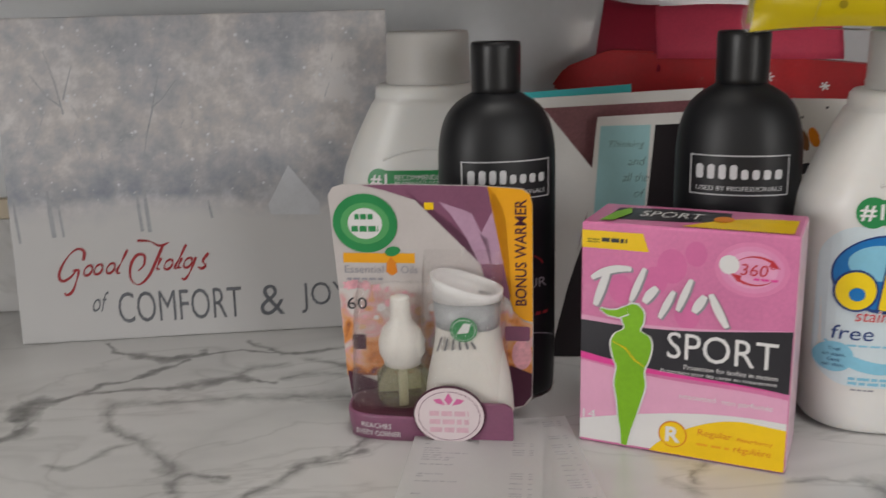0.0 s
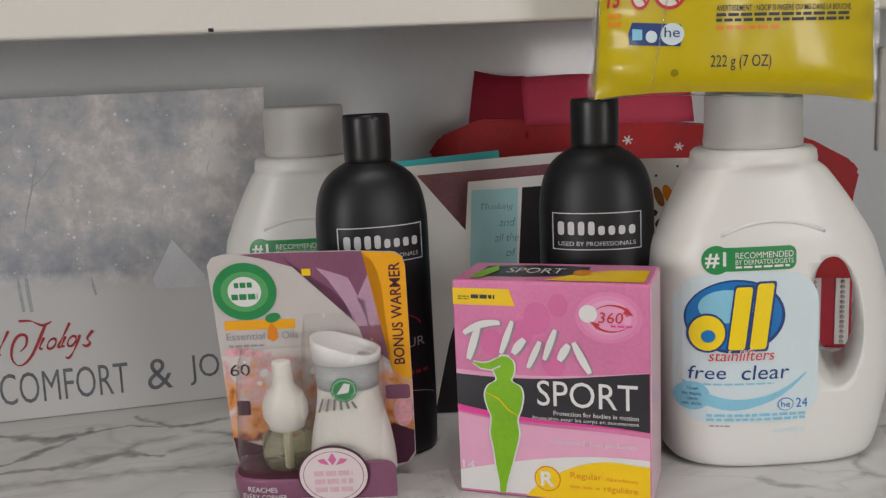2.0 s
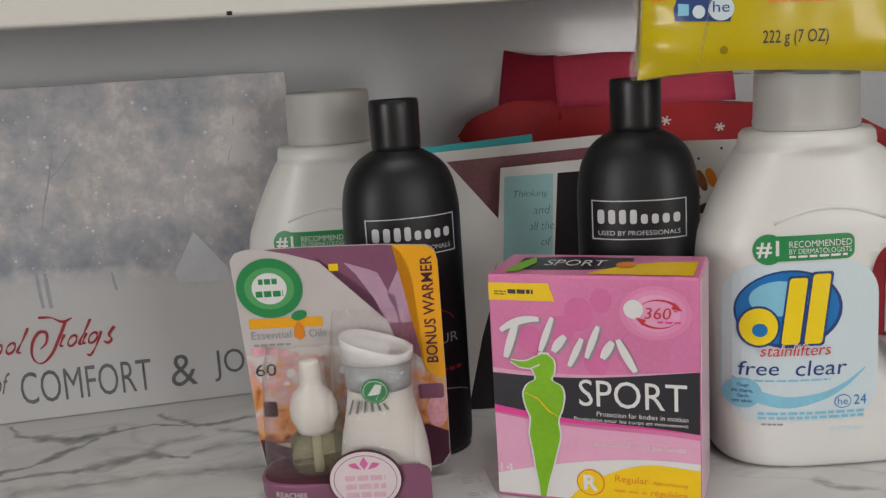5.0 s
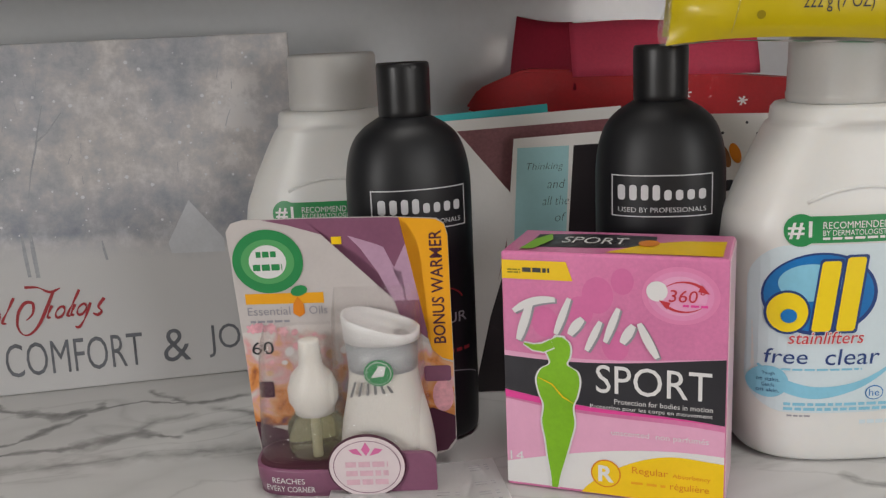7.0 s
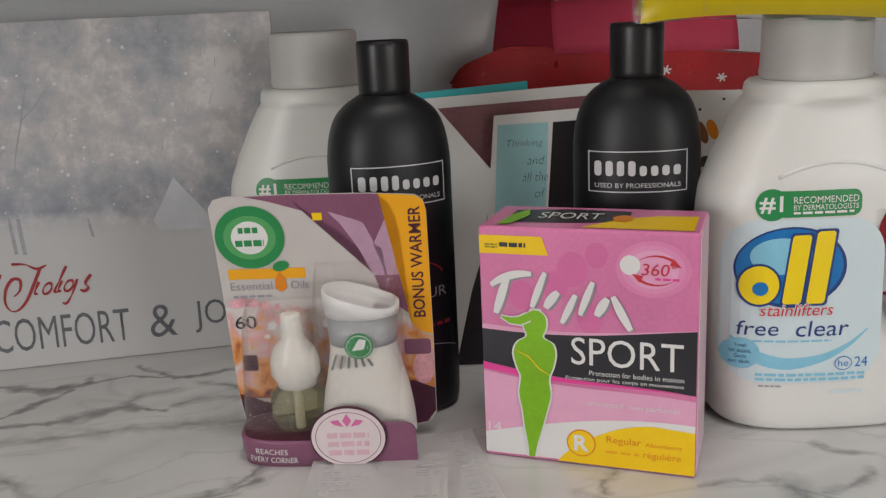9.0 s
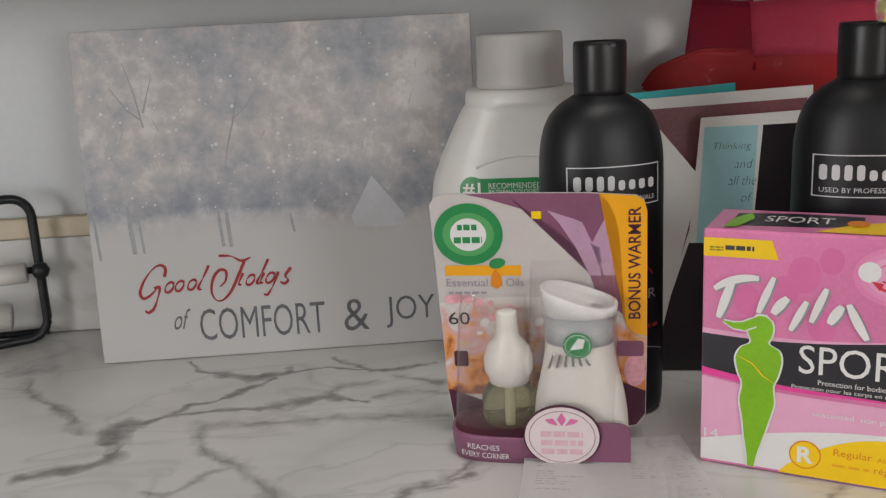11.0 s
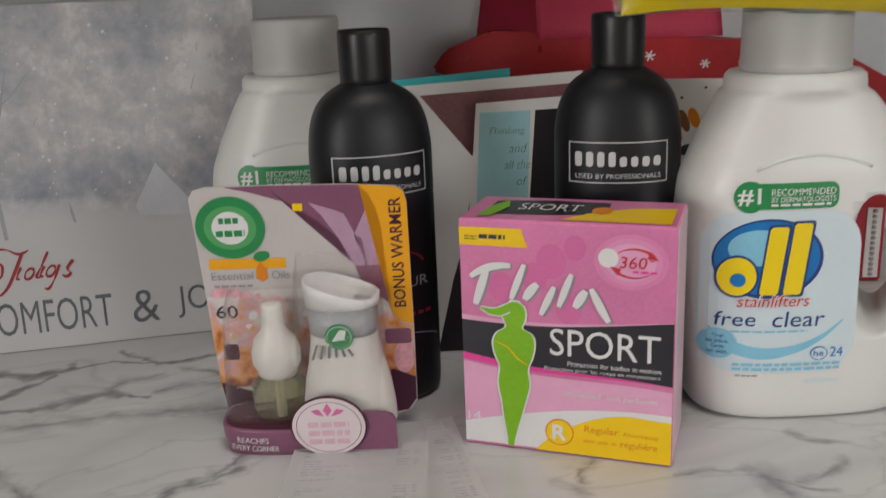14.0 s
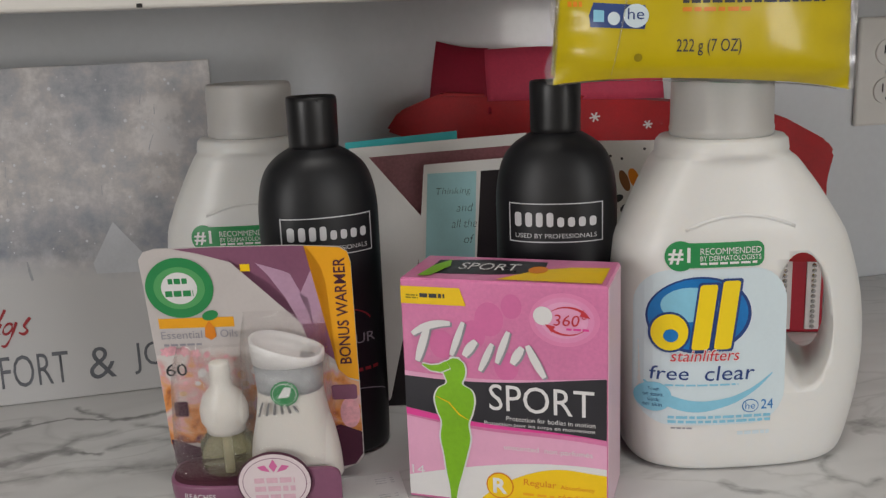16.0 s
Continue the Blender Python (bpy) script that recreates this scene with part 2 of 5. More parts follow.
    L(dusk.outputs[0], mul2.inputs[7])
    mix = N("ShaderNodeMix")
    mix.data_type = "RGBA"
    L(field.outputs[0], mix.inputs[0])
    mix.inputs[6].default_value = lin("c2c1c1")
    L(mul2.outputs[2], mix.inputs[7])
    L(mix.outputs[2], b.inputs["Base Color"])
    b.inputs["Roughness"].default_value = 0.38
    weave = N("ShaderNodeTexNoise")
    weave.inputs["Scale"].default_value = 900
    L(tc.outputs["Object"], weave.inputs["Vector"])
    bp = N("ShaderNodeBump")
    bp.inputs["Strength"].default_value, bp.inputs["Distance"].default_value = 0.25, 0.0004
    L(weave.outputs["Fac"], bp.inputs["Height"])
    L(bp.outputs[0], b.inputs["Normal"])
    return m


def fruit_print(name):
    """A blurred photograph of orange fruit, pink blossom and pale light, fading to white above."""
    m = mat(name, "d8a070", 0.36, 0, 0.1, 40)
    nt = m.node_tree
    N, L = nt.nodes.new, nt.links.new
    tc, sep, ad, ramp = N("ShaderNodeTexCoord"), N("ShaderNodeSeparateXYZ"), N("ShaderNodeMath"), N("ShaderNodeValToRGB")
    n = N("ShaderNodeTexNoise")
    n.inputs["Scale"].default_value, n.inputs["Detail"].default_value, n.inputs["Distortion"].default_value = 62, 3, 0.5
    L(tc.outputs["Object"], n.inputs["Vector"])
    L(tc.outputs["Object"], sep.inputs[0])
    ad.operation = "MULTIPLY_ADD"
    L(sep.outputs["Z"], ad.inputs[0])
    ad.inputs[1].default_value = 5.2
    L(n.outputs["Fac"], ad.inputs[2])
    e = ramp.color_ramp.elements
    e[0].position, e[0].color = 0.56, lin("6d3a4c")
    e[1].position, e[1].color = 0.99, lin("d6cfcc")
    for at, tone in ((0.64, "b0683a"), (0.72, "d98d4c"), (0.80, "dba780"), (0.86, "d9a3a6"), (0.92, "d3c0bb")):
        e.new(at).color = lin(tone)
    L(ad.outputs[0], ramp.inputs[0])
    L(ramp.outputs[0], nt.nodes["Principled BSDF"].inputs["Base Color"])
    return m


def glitter(name, colour):
    """Foil paper with a crust of glitter: small tilted flakes."""
    m = mat(name, colour, 0.6, 0.0, 0.15, 40)
    nt = m.node_tree
    b = nt.nodes["Principled BSDF"]
    tc = nt.nodes.new("ShaderNodeTexCoord")
    v = nt.nodes.new("ShaderNodeTexVoronoi")
    v.inputs["Scale"].default_value = 1100
    nt.links.new(tc.outputs["Object"], v.inputs["Vector"])
    geo = nt.nodes.new("ShaderNodeNewGeometry")
    sub, mul, ad = (nt.nodes.new("ShaderNodeVectorMath") for _ in range(3))
    sub.operation, mul.operation, ad.operation = "SUBTRACT", "SCALE", "ADD"
    sub.inputs[1].default_value = (0.5, 0.5, 0.5)
    mul.inputs["Scale"].default_value = 1.1
    nt.links.new(v.outputs["Color"], sub.inputs[0])
    nt.links.new(sub.outputs[0], mul.inputs[0])
    nt.links.new(geo.outputs["Normal"], ad.inputs[0])
    nt.links.new(mul.outputs[0], ad.inputs[1])
    unit = nt.nodes.new("ShaderNodeVectorMath")
    unit.operation = "NORMALIZE"
    nt.links.new(ad.outputs[0], unit.inputs[0])
    nt.links.new(unit.outputs[0], b.inputs["Coat Normal"])
    b.inputs["Coat Weight"].default_value, b.inputs["Coat Roughness"].default_value, b.inputs["Coat IOR"].default_value = 0.12, 0.14, 2.0
    b.inputs["Metallic"].default_value = 0.0
    return m


def film(name, tint, rough, amount):
    """Thin clear plastic: see-through, with gloss that grows at grazing angles."""
    m = bpy.data.materials.new(name)
    m.use_nodes = True
    nt = m.node_tree
    nt.nodes.remove(nt.nodes["Principled BSDF"])
    see, gloss, lw, mix, bp, n, pw, sc = (nt.nodes.new(k) for k in ("ShaderNodeBsdfTransparent", "ShaderNodeBsdfGlossy", "ShaderNodeLayerWeight", "ShaderNodeMixShader", "ShaderNodeBump", "ShaderNodeTexNoise", "ShaderNodeMath", "ShaderNodeMath"))
    see.inputs[0].default_value = tint + (1,)
    gloss.inputs["Roughness"].default_value = rough
    lw.inputs["Blend"].default_value = 0.5
    pw.operation, sc.operation = "POWER", "MULTIPLY_ADD"
    pw.inputs[1].default_value = 2.2
    sc.inputs[1].default_value, sc.inputs[2].default_value = 0.45, amount
    nt.links.new(lw.outputs["Facing"], pw.inputs[0])
    nt.links.new(pw.outputs[0], sc.inputs[0])
    n.inputs["Scale"].default_value, n.inputs["Detail"].default_value = 55, 2
    bp.inputs["Strength"].default_value, bp.inputs["Distance"].default_value = 0.55, 0.003
    nt.links.new(n.outputs["Fac"], bp.inputs["Height"])
    nt.links.new(bp.outputs[0], gloss.inputs["Normal"])
    nt.links.new(sc.outputs[0], mix.inputs[0])
    nt.links.new(see.outputs[0], mix.inputs[1])
    nt.links.new(gloss.outputs[0], mix.inputs[2])
    nt.links.new(mix.outputs[0], nt.nodes["Material Output"].inputs[0])
    return m


M_marble = marble("marble_laminate")
M_wall = mat("grey_gloss_wall", "d6d9dd", 0.24, 0, 0.05, 6, 0.05, 120, coat=0.3)
M_room = mat("room_paint", "c9c6c0", 0.7, 0, 0.05, 4)
M_white_paint = mat("white_cabinet_paint", "d8d5d0", 0.4, 0, 0.03, 12, 0.08, 300)
M_beige = mat("beige_trim", "cdbfa9", 0.5, 0, 0.06, 20)
M_floor = mat("kitchen_floor", "8a7f74", 0.5, 0, 0.1, 8)
M_base = mat("base_cabinet_paint", "d8d5cf", 0.45, 0, 0.04, 10)
M_hdpe = mat("white_bottle_plastic", "dfdedb", 0.36, 0, 0.015, 30, 0.03, 250, sub=0.2, coat=0.06)
M_cap = mat("grey_translucent_cap", "c0bebb", 0.36, 0, 0.03, 40, sub=0.25)
M_black = mat("black_bottle_plastic", "141519", 0.42, 0, 0.10, 50, 0.03, 300)
M_blackcap = mat("black_cap_plastic", "121215", 0.36, 0, 0.1, 50)
M_silver = mat("silver_print", "c9c9cc", 0.4, 0.0, 0.03)
M_canvas = painting("winter_print")
M_trunk = mat("trunk_print", "a0a2a7", 0.5, 0, 0.2, 120)
M_vent = mat("vent_slot_shade", "7d7c7d", 0.5, 0, 0.05)
M_twig = mat("twig_print", "a9aab0", 0.5, 0, 0.2, 120)
M_gable = mat("gable_print", "c3c5c9", 0.5, 0, 0.08, 60)
M_flake = mat("snow_print", "d5d6da", 0.45, 0, 0.03)
M_canvas_edge = mat("canvas_edge", "cfccc8", 0.7, 0, 0.05, 60, 0.2)
M_box_side = mat("pale_pink_card", "e9c9d6", 0.34, 0, 0.05, 40)
M_pink = mat("pink_card", "dd7fae", 0.3, 0, 0.14, 16, coat=0.3)
M_pink_hot = mat("hot_pink_print", "e8479d", 0.3, 0, 0.05)
M_glow_1 = mat("glow_print_outer", "e388b5", 0.3, 0, 0.05)
M_glow_2 = mat("glow_print_middle", "e694bf", 0.3, 0, 0.05)
M_glow_3 = mat("glow_print_inner", "e9a6ca", 0.3, 0, 0.05)
M_bloom = mat("bloom_print", "d970a6", 0.3, 0, 0.06)
M_pink_pale = mat("pale_pink_print", "e6a9c8", 0.3, 0, 0.04)
M_pink_wash = mat("faded_pink_print", "dcb4c2", 0.35, 0, 0.08, 200)
M_seal = mat("pale_seal_print", "e3d5d8", 0.35, 0, 0.03)
M_white = mat("white_print", "e2e0e0", 0.35, 0, 0.02)
M_grey_print = mat("grey_print", "9a98a0", 0.4, 0, 0.05)
M_yellow = mat("yellow_print", "f6cb12", 0.32, 0, 0.04)
M_charcoal = mat("charcoal_print", "2b2a30", 0.3, 0, 0.08)
M_green = mat("lime_print", "7fb81f", 0.32, 0, 0.14, 30)
M_orange_text = mat("orange_print", "e0851c", 0.35, 0, 0.04)
M_red = mat("red_print", "c9303d", 0.4, 0, 0.05)
M_card_red = mat("script_red", "9c2b32", 0.5, 0, 0.12, 80)
M_sign_ink = mat("worn_grey_ink", "62646a", 0.5, 0, 0.3, 90)
M_ink = mat("soft_black_ink", "35363a", 0.5, 0, 0.25, 90)
M_leaf = mat("mid_green_print", "56a463", 0.34, 0, 0.05)
M_forest = mat("green_label", "2a8a4e", 0.32, 0, 0.05)
M_blue = mat("blue_label", "1a73b8", 0.3, 0, 0.15, 30)
M_blue_pale = mat("pale_blue_label", "cfdde3", 0.34, 0, 0.03, 25)
M_sky = mat("sky_blue_label", "86c4dc", 0.34, 0, 0.06)
M_navy = mat("navy_print", "25407c", 0.35, 0, 0.05)
M_lemon = mat("lemon_pouch_film", "c4ae00", 0.3, 0, 0.05, 25, 0.05, 120, coat=0.2)
M_olive = mat("olive_print", "948200", 0.4, 0, 0.1)
M_lemon_logo = mat("lemon_logo", "f4d41c", 0.3, 0, 0.03)
M_clear = film("clear_film", (0.93, 0.93, 0.88), 0.12, 0.3)
M_blister = film("clear_blister", (0.97, 0.965, 0.96), 0.05, 0.09)
M_board = mat("printed_white_board", "c6bfbd", 0.4, 0, 0.04)
M_plum = mat("plum_card", "84526d", 0.34, 0, 0.10, 30, coat=0.3)
M_plum_dark = mat("dark_plum_card", "4c2237", 0.34, 0, 0.10, 30)
M_lilac = mat("lilac_print", "b893ad", 0.35, 0, 0.10)
M_amber = mat("amber_print", "f0a91c", 0.32, 0, 0.03)
M_cream = mat("cream_plastic", "e0dcd6", 0.35, 0, 0.03, sub=0.15)
M_oil = mat("pale_oil_glass", "e4e2bb", 0.06, 0, 0.05, 40, trans=0.88, ior=1.3)
M_blossom = mat("blossom_print", "e8a9b4", 0.4, 0, 0.3, 130)
M_apricot = mat("apricot_print", "d8b48e", 0.4, 0, 0.25, 120)
M_peach = mat("peach_print", "cf9468", 0.4, 0, 0.45, 90)
M_fruit = fruit_print("fruit_photo_print")
M_teal = mat("teal_card", "39b0b4", 0.5, 0, 0.04)
M_note = mat("pale_aqua_note", "a6d4d9", 0.6, 0, 0.04)
M_paper = mat("white_paper", "e6e4e1", 0.65, 0, 0.03, 30, 0.1)
M_mauve = mat("mauve_photo", "8d5a60", 0.35, 0, 0.35, 22)
M_darkcard = mat("black_photo", "201a1e", 0.4, 0, 0.2, 22)
M_glitter = glitter("red_glitter", "ac0d18")
M_red_paper = mat("red_gift_paper", "b02436", 0.45, 0, 0.08, 30)
M_rose = mat("rose_tissue", "f2607f", 0.55, 0, 0.10, 14, 0.1)
# the rose tissue's side fold: a darker red stands for its shade
M_rose_shaded = mat("rose_tissue_shaded", "bb2f4a", 0.55, 0, 0.12, 14, 0.1)
M_sequin = mat("silver_sequin", "dadada", 0.15, 0.9, 0.1, 300)
M_stripe = mat("white_ribbon", "e4dedd", 0.5, 0, 0.05, 60)
M_wire = mat("black_coated_wire", "1c1e22", 0.4, 0, 0.1)
M_plate = mat("white_outlet_plastic", "dcd9d4", 0.35, 0, 0.02)
M_slot = mat("dark_slot", "1a1816", 0.6)
M_receipt = mat("thermal_paper", "fbfafa", 0.36, 0, 0.02, 25, 0.06, coat=0.6)
M_receipt_ink = mat("thermal_ink", "d6d5d8", 0.6, 0, 0.2, 300)
M_brown = mat("brown_print", "8a5a32", 0.5, 0, 0.2, 80)


# ---------------------------------------------------------------- building helpers
def mesh_object(name, bm, material, smooth=False):
    bmesh.ops.recalc_face_normals(bm, faces=bm.faces)
    me = bpy.data.meshes.new(name)
    bm.to_mesh(me)
    bm.free()
    me.materials.append(material)
    if smooth:
        me.polygons.foreach_set("use_smooth", [True] * len(me.polygons))
    return new(name, me)


def part(name, bm, material, parent, label="", smooth=False, m=None):
    ob = mesh_object(name, bm, material, smooth)
    ob.parent = parent
    if m is not None:
        ob.matrix_basis = m
    if label:
        tagged(ob, label)
    return ob


def thing(name, m, label, category, group="", kind=""):
    ob = new(name)
    ob.empty_display_size = 0.02
    ob.matrix_basis = m
    return tagged(ob, label, category, group, kind)


def box(x0, y0, z0, x1, y1, z1, bevel=0.0, segments=2):
    bm = bmesh.new()
    v = [bm.verts.new((x, y, z)) for z in (z0, z1) for y in (y0, y1) for x in (x0, x1)]
    for f in ((0, 2, 3, 1), (4, 5, 7, 6), (0, 1, 5, 4), (2, 6, 7, 3), (0, 4, 6, 2), (1, 3, 7, 5)):
        bm.faces.new([v[k] for k in f])
    if bevel:
        bmesh.ops.bevel(bm, geom=bm.edges[:], offset=bevel, segments=segments, affect="EDGES", profile=0.5)
    return bm


def slab(points, y0, y1, bevel=0.0):
    """An upright plate: a polygon in x and z between two depths."""
    bm = bmesh.new()
    a = [bm.verts.new((x, y0, z)) for x, z in points]
    b = [bm.verts.new((x, y1, z)) for x, z in points]
    bm.faces.new(a), bm.faces.new(b[::-1])
    for k in range(len(a)):
        j = (k + 1) % len(a)
        bm.faces.new((a[j], a[k], b[k], b[j]))
    if bevel:
        bmesh.ops.bevel(bm, geom=bm.edges[:], offset=bevel, segments=2, affect="EDGES")
    return bm


def rings(sections, close_top=True, close_bottom=True):
    """A skin over closed rings of equally many points, from the lowest to the highest."""
    bm = bmesh.new()
    vs = [[bm.verts.new(p) for p in ring] for ring in sections]
    n = len(vs[0])
    for a, b in zip(vs, vs[1:]):
        for k in range(n):
            bm.faces.new((a[k], a[(k + 1) % n], b[(k + 1) % n], b[k]))
    if close_bottom:
        bm.faces.new(vs[0][::-1])
    if close_top:
        bm.faces.new(vs[-1])
    return bm


def ring(cx, cy, z, a, b, n=48, power=2.0):
    out = []
    for k in range(n):
        t = 2 * math.pi * k / n
        c, s = math.cos(t), math.sin(t)
        out.append((cx + a * math.copysign(abs(c) ** (2 / power), c), cy + b * math.copysign(abs(s) ** (2 / power), s), z))
    return out


def lathe(profile, cx=0, cy=0, n=40, squash=1.0):
    return rings([ring(cx, cy, z, r, r * squash, n) for r, z in profile])


def tube(points, r, n=8, closed=False):
    """A wire along a line of points."""
    bm = bmesh.new()
    pts = [Vector(p) for p in points]
    m = len(pts)
    loops = []
    for k, p in enumerate(pts):
        a = pts[k - 1] if k or closed else p
        b = pts[(k + 1) % m] if k < m - 1 or closed else p
        d = (b - a).normalized()
        side = d.cross(Vector((0.13, 0.2, 0.97))).normalized()
        up = side.cross(d)
        loops.append([bm.verts.new(p + r * (side * math.cos(2 * math.pi * j / n) + up * math.sin(2 * math.pi * j / n))) for j in range(n)])
    for k in range(m if closed else m - 1):
        a, b = loops[k], loops[(k + 1) % m]
        for j in range(n):
            bm.faces.new((a[j], a[(j + 1) % n], b[(j + 1) % n], b[j]))
    if not closed:
        bm.faces.new(loops[0][::-1]), bm.faces.new(loops[-1])
    return bm


def smooth_rows(rows, steps):
    """Rows of numbers (the first rising) filled in smoothly."""
    rows = [np.array(r, float) for r in rows]
    out = []
    for k in range(len(rows) - 1):
        p0, p1, p2, p3 = rows[max(k - 1, 0)], rows[k], rows[k + 1], rows[min(k + 2, len(rows) - 1)]
        for j in range(steps):
            t = j / steps
            out.append(0.5 * (2 * p1 + (p2 - p0) * t + (2 * p0 - 5 * p1 + 4 * p2 - p3) * t * t + (3 * p1 - p0 - 3 * p2 + p3) * t ** 3))
    return out + [rows[-1]]


# flat prints: drawn in x and z, cut into narrow strips and laid on a surface by front(x, z)
def flat_shape(*polygons):
    bm = bmesh.new()
    for poly in polygons:
        bm.faces.new([bm.verts.new((x, 0, z)) for x, z in poly])
    return bm


def ellipse(cx, cz, a, b, n=40, turn=0.0):
    c, s = math.cos(radians(turn)), math.sin(radians(turn))
    return [(cx + a * math.cos(t) * c - b * math.sin(t) * s, cz + a * math.cos(t) * s + b * math.sin(t) * c) for t in (2 * math.pi * k / n for k in range(n))]


def rounded(x0, z0, x1, z1, r, n=6, slant=0.0):
    out = []
    for cx, cz, t0 in ((x1 - r, z0 + r, -90), (x1 - r, z1 - r, 0), (x0 + r, z1 - r, 90), (x0 + r, z0 + r, 180)):
        for k in range(n + 1):
            t = radians(t0 + 90 * k / n)
            x, z = cx + r * math.cos(t), cz + r * math.sin(t)
            out.append((x + slant * (z - z0), z))
    return out


def frame_shape(x0, z0, x1, z1, w):
    return flat_shape([(x0, z0), (x1, z0), (x1, z0 + w), (x0, z0 + w)], [(x0, z1 - w), (x1, z1 - w), (x1, z1), (x0, z1)],
                      [(x0, z0 + w), (x0 + w, z0 + w), (x0 + w, z1 - w), (x0, z1 - w)], [(x1 - w, z0 + w), (x1, z0 + w), (x1, z1 - w), (x1 - w, z1 - w)])


def ribbon(points, w):
    """A flat stroke; each point may carry its own width."""
    pts = [(p[0], p[1], p[2] if len(p) > 2 else w) for p in points]
    bm = bmesh.new()
    left, right = [], []
    for k, (x, z, q) in enumerate(pts):
        a, b = pts[max(k - 1, 0)], pts[min(k + 1, len(pts) - 1)]
        d = Vector((b[0] - a[0], b[1] - a[1])).normalized()
        left.append(bm.verts.new((x - d.y * q / 2, 0, z + d.x * q / 2)))
        right.append(bm.verts.new((x + d.y * q / 2, 0, z - d.x * q / 2)))
    for k in range(len(pts) - 1):
        bm.faces.new((left[k], left[k + 1], right[k + 1], right[k]))
    return bm


def arc(cx, cz, a, b, t0, t1, n=20, w0=None, w1=None):
    out = []
    for k in range(n + 1):
        t = radians(t0 + (t1 - t0) * k / n)
        p = (cx + a * math.cos(t), cz + b * math.sin(t))
        out.append(p if w0 is None else p + (w0 + (w1 - w0) * k / n,))
    return out


def lettering(body, x0, z0, x1, z1, shear=0.0, turned=False, bold=0.0):
    """Words in the built-in font, fitted into a rectangle; turned: they read upwards."""
    cu = bpy.data.curves.new("words", "FONT")
    cu.body, cu.shear, cu.resolution_u, cu.offset = body, shear, 3, bold
    tmp = new("words", cu)
    me = bpy.data.meshes.new_from_object(tmp.evaluated_get(bpy.context.evaluated_depsgraph_get()))
    bm = bmesh.new()
    bm.from_mesh(me)
    bpy.data.objects.remove(tmp), bpy.data.curves.remove(cu), bpy.data.meshes.remove(me)
    xs, ys = [v.co.x for v in bm.verts], [v.co.y for v in bm.verts]
    ax, bx, ay, by = min(xs), max(xs), min(ys), max(ys)
    for v in bm.verts:
        u, w = (v.co.x - ax) / (bx - ax), (v.co.y - ay) / (by - ay)
        v.co = (x1 - w * (x1 - x0), 0, z0 + u * (z1 - z0)) if turned else (x0 + u * (x1 - x0), 0, z0 + w * (z1 - z0))
    return bm


def wordmark(x0, x1, z0, heights, slant=0.3, gap=0.18, drop=()):
    """A maker's mark as plain leaning strokes of given heights."""
    n = len(heights)
    w = (x1 - x0) / n
    bm = bmesh.new()
    for k, h in enumerate(heights):
        low = z0 - (h * 0.35 if k in drop else 0)
        a, b = x0 + w * (k + gap / 2), x0 + w * (k + 1 - gap / 2)
        poly = rounded(a, low, b, z0 + h, min(b - a, h) * 0.42, 4, slant)
        bm.faces.new([bm.verts.new((x, 0, z)) for x, z in poly])
    return bm


def ring_mark(x0, x1, z0, heights, stroke):
    """A maker's mark as a row of plain rings of given heights."""
    bm = bmesh.new()
    w = (x1 - x0) / len(heights)
    for k, h in enumerate(heights):
        cx, cz, a, b = x0 + w * (k + 0.5), z0 + h / 2, w * 0.40, h / 2
        out, inn = ellipse(cx, cz, a, b, 20), ellipse(cx, cz, a - stroke, b - stroke, 20)
        vo, vi = [bm.verts.new((x, 0, z)) for x, z in out], [bm.verts.new((x, 0, z)) for x, z in inn]
        for q in range(20):
            bm.faces.new((vo[q], vo[(q + 1) % 20], vi[(q + 1) % 20], vi[q]))
    return bm


def bars(x0, z0, x1, z1, lines, seed=1, words=9):
    """Unreadable small print as broken bars."""
    rnd = random.Random(seed)
    bm = bmesh.new()
    h = (z1 - z0) / lines
    for k in range(lines):
        x = x0
        zt = z1 - k * h
        while x < x1 - 1e-4:
            w = (x1 - x0) / words * rnd.uniform(0.5, 1.3)
            b = min(x + w, x1)
            bm.faces.new([bm.verts.new((p, 0, q)) for p, q in ((x, zt - h * 0.68), (b, zt - h * 0.68), (b, zt - h * 0.08), (x, zt - h * 0.08))])
            x = b + (x1 - x0) / words * 0.22
    return bm


def lay(bm, front, layer=1, step=0.004, out=(0, -1, 0)):
    """Cuts a flat print into strips and lays it on a surface: front(x, z) gives the depth."""
    if step:
        for axis in (0, 2):
            cs = [v.co[axis] for v in bm.verts]
            k = math.floor(min(cs) / step) + 1
            while k * step < max(cs):
                no = (1, 0, 0) if axis == 0 else (0, 0, 1)
                bmesh.ops.bisect_plane(bm, geom=bm.verts[:] + bm.edges[:] + bm.faces[:], plane_co=tuple(k * step * c for c in no), plane_no=no)
                k += 1
    bmesh.ops.triangulate(bm, faces=bm.faces[:])
    for v in bm.verts:
        v.co.y = front(v.co.x, v.co.z) - 0.00018 * layer
    return bm


def print_on(parent, front, step=0.006):
    """A function that adds prints to the front of a thing."""
    def add(name, bm, material, layer=1, label=""):
        return part(name, lay(bm, front, layer, step), material, parent, label)
    return add


# ---------------------------------------------------------------- the room
def structure(name, bm, material, label, m=WALL):
    ob = mesh_object(name, bm, material)
    ob.matrix_world = m
    return tagged(ob, label, name.rstrip("_0123456789").replace("_", " "), kind="structure")


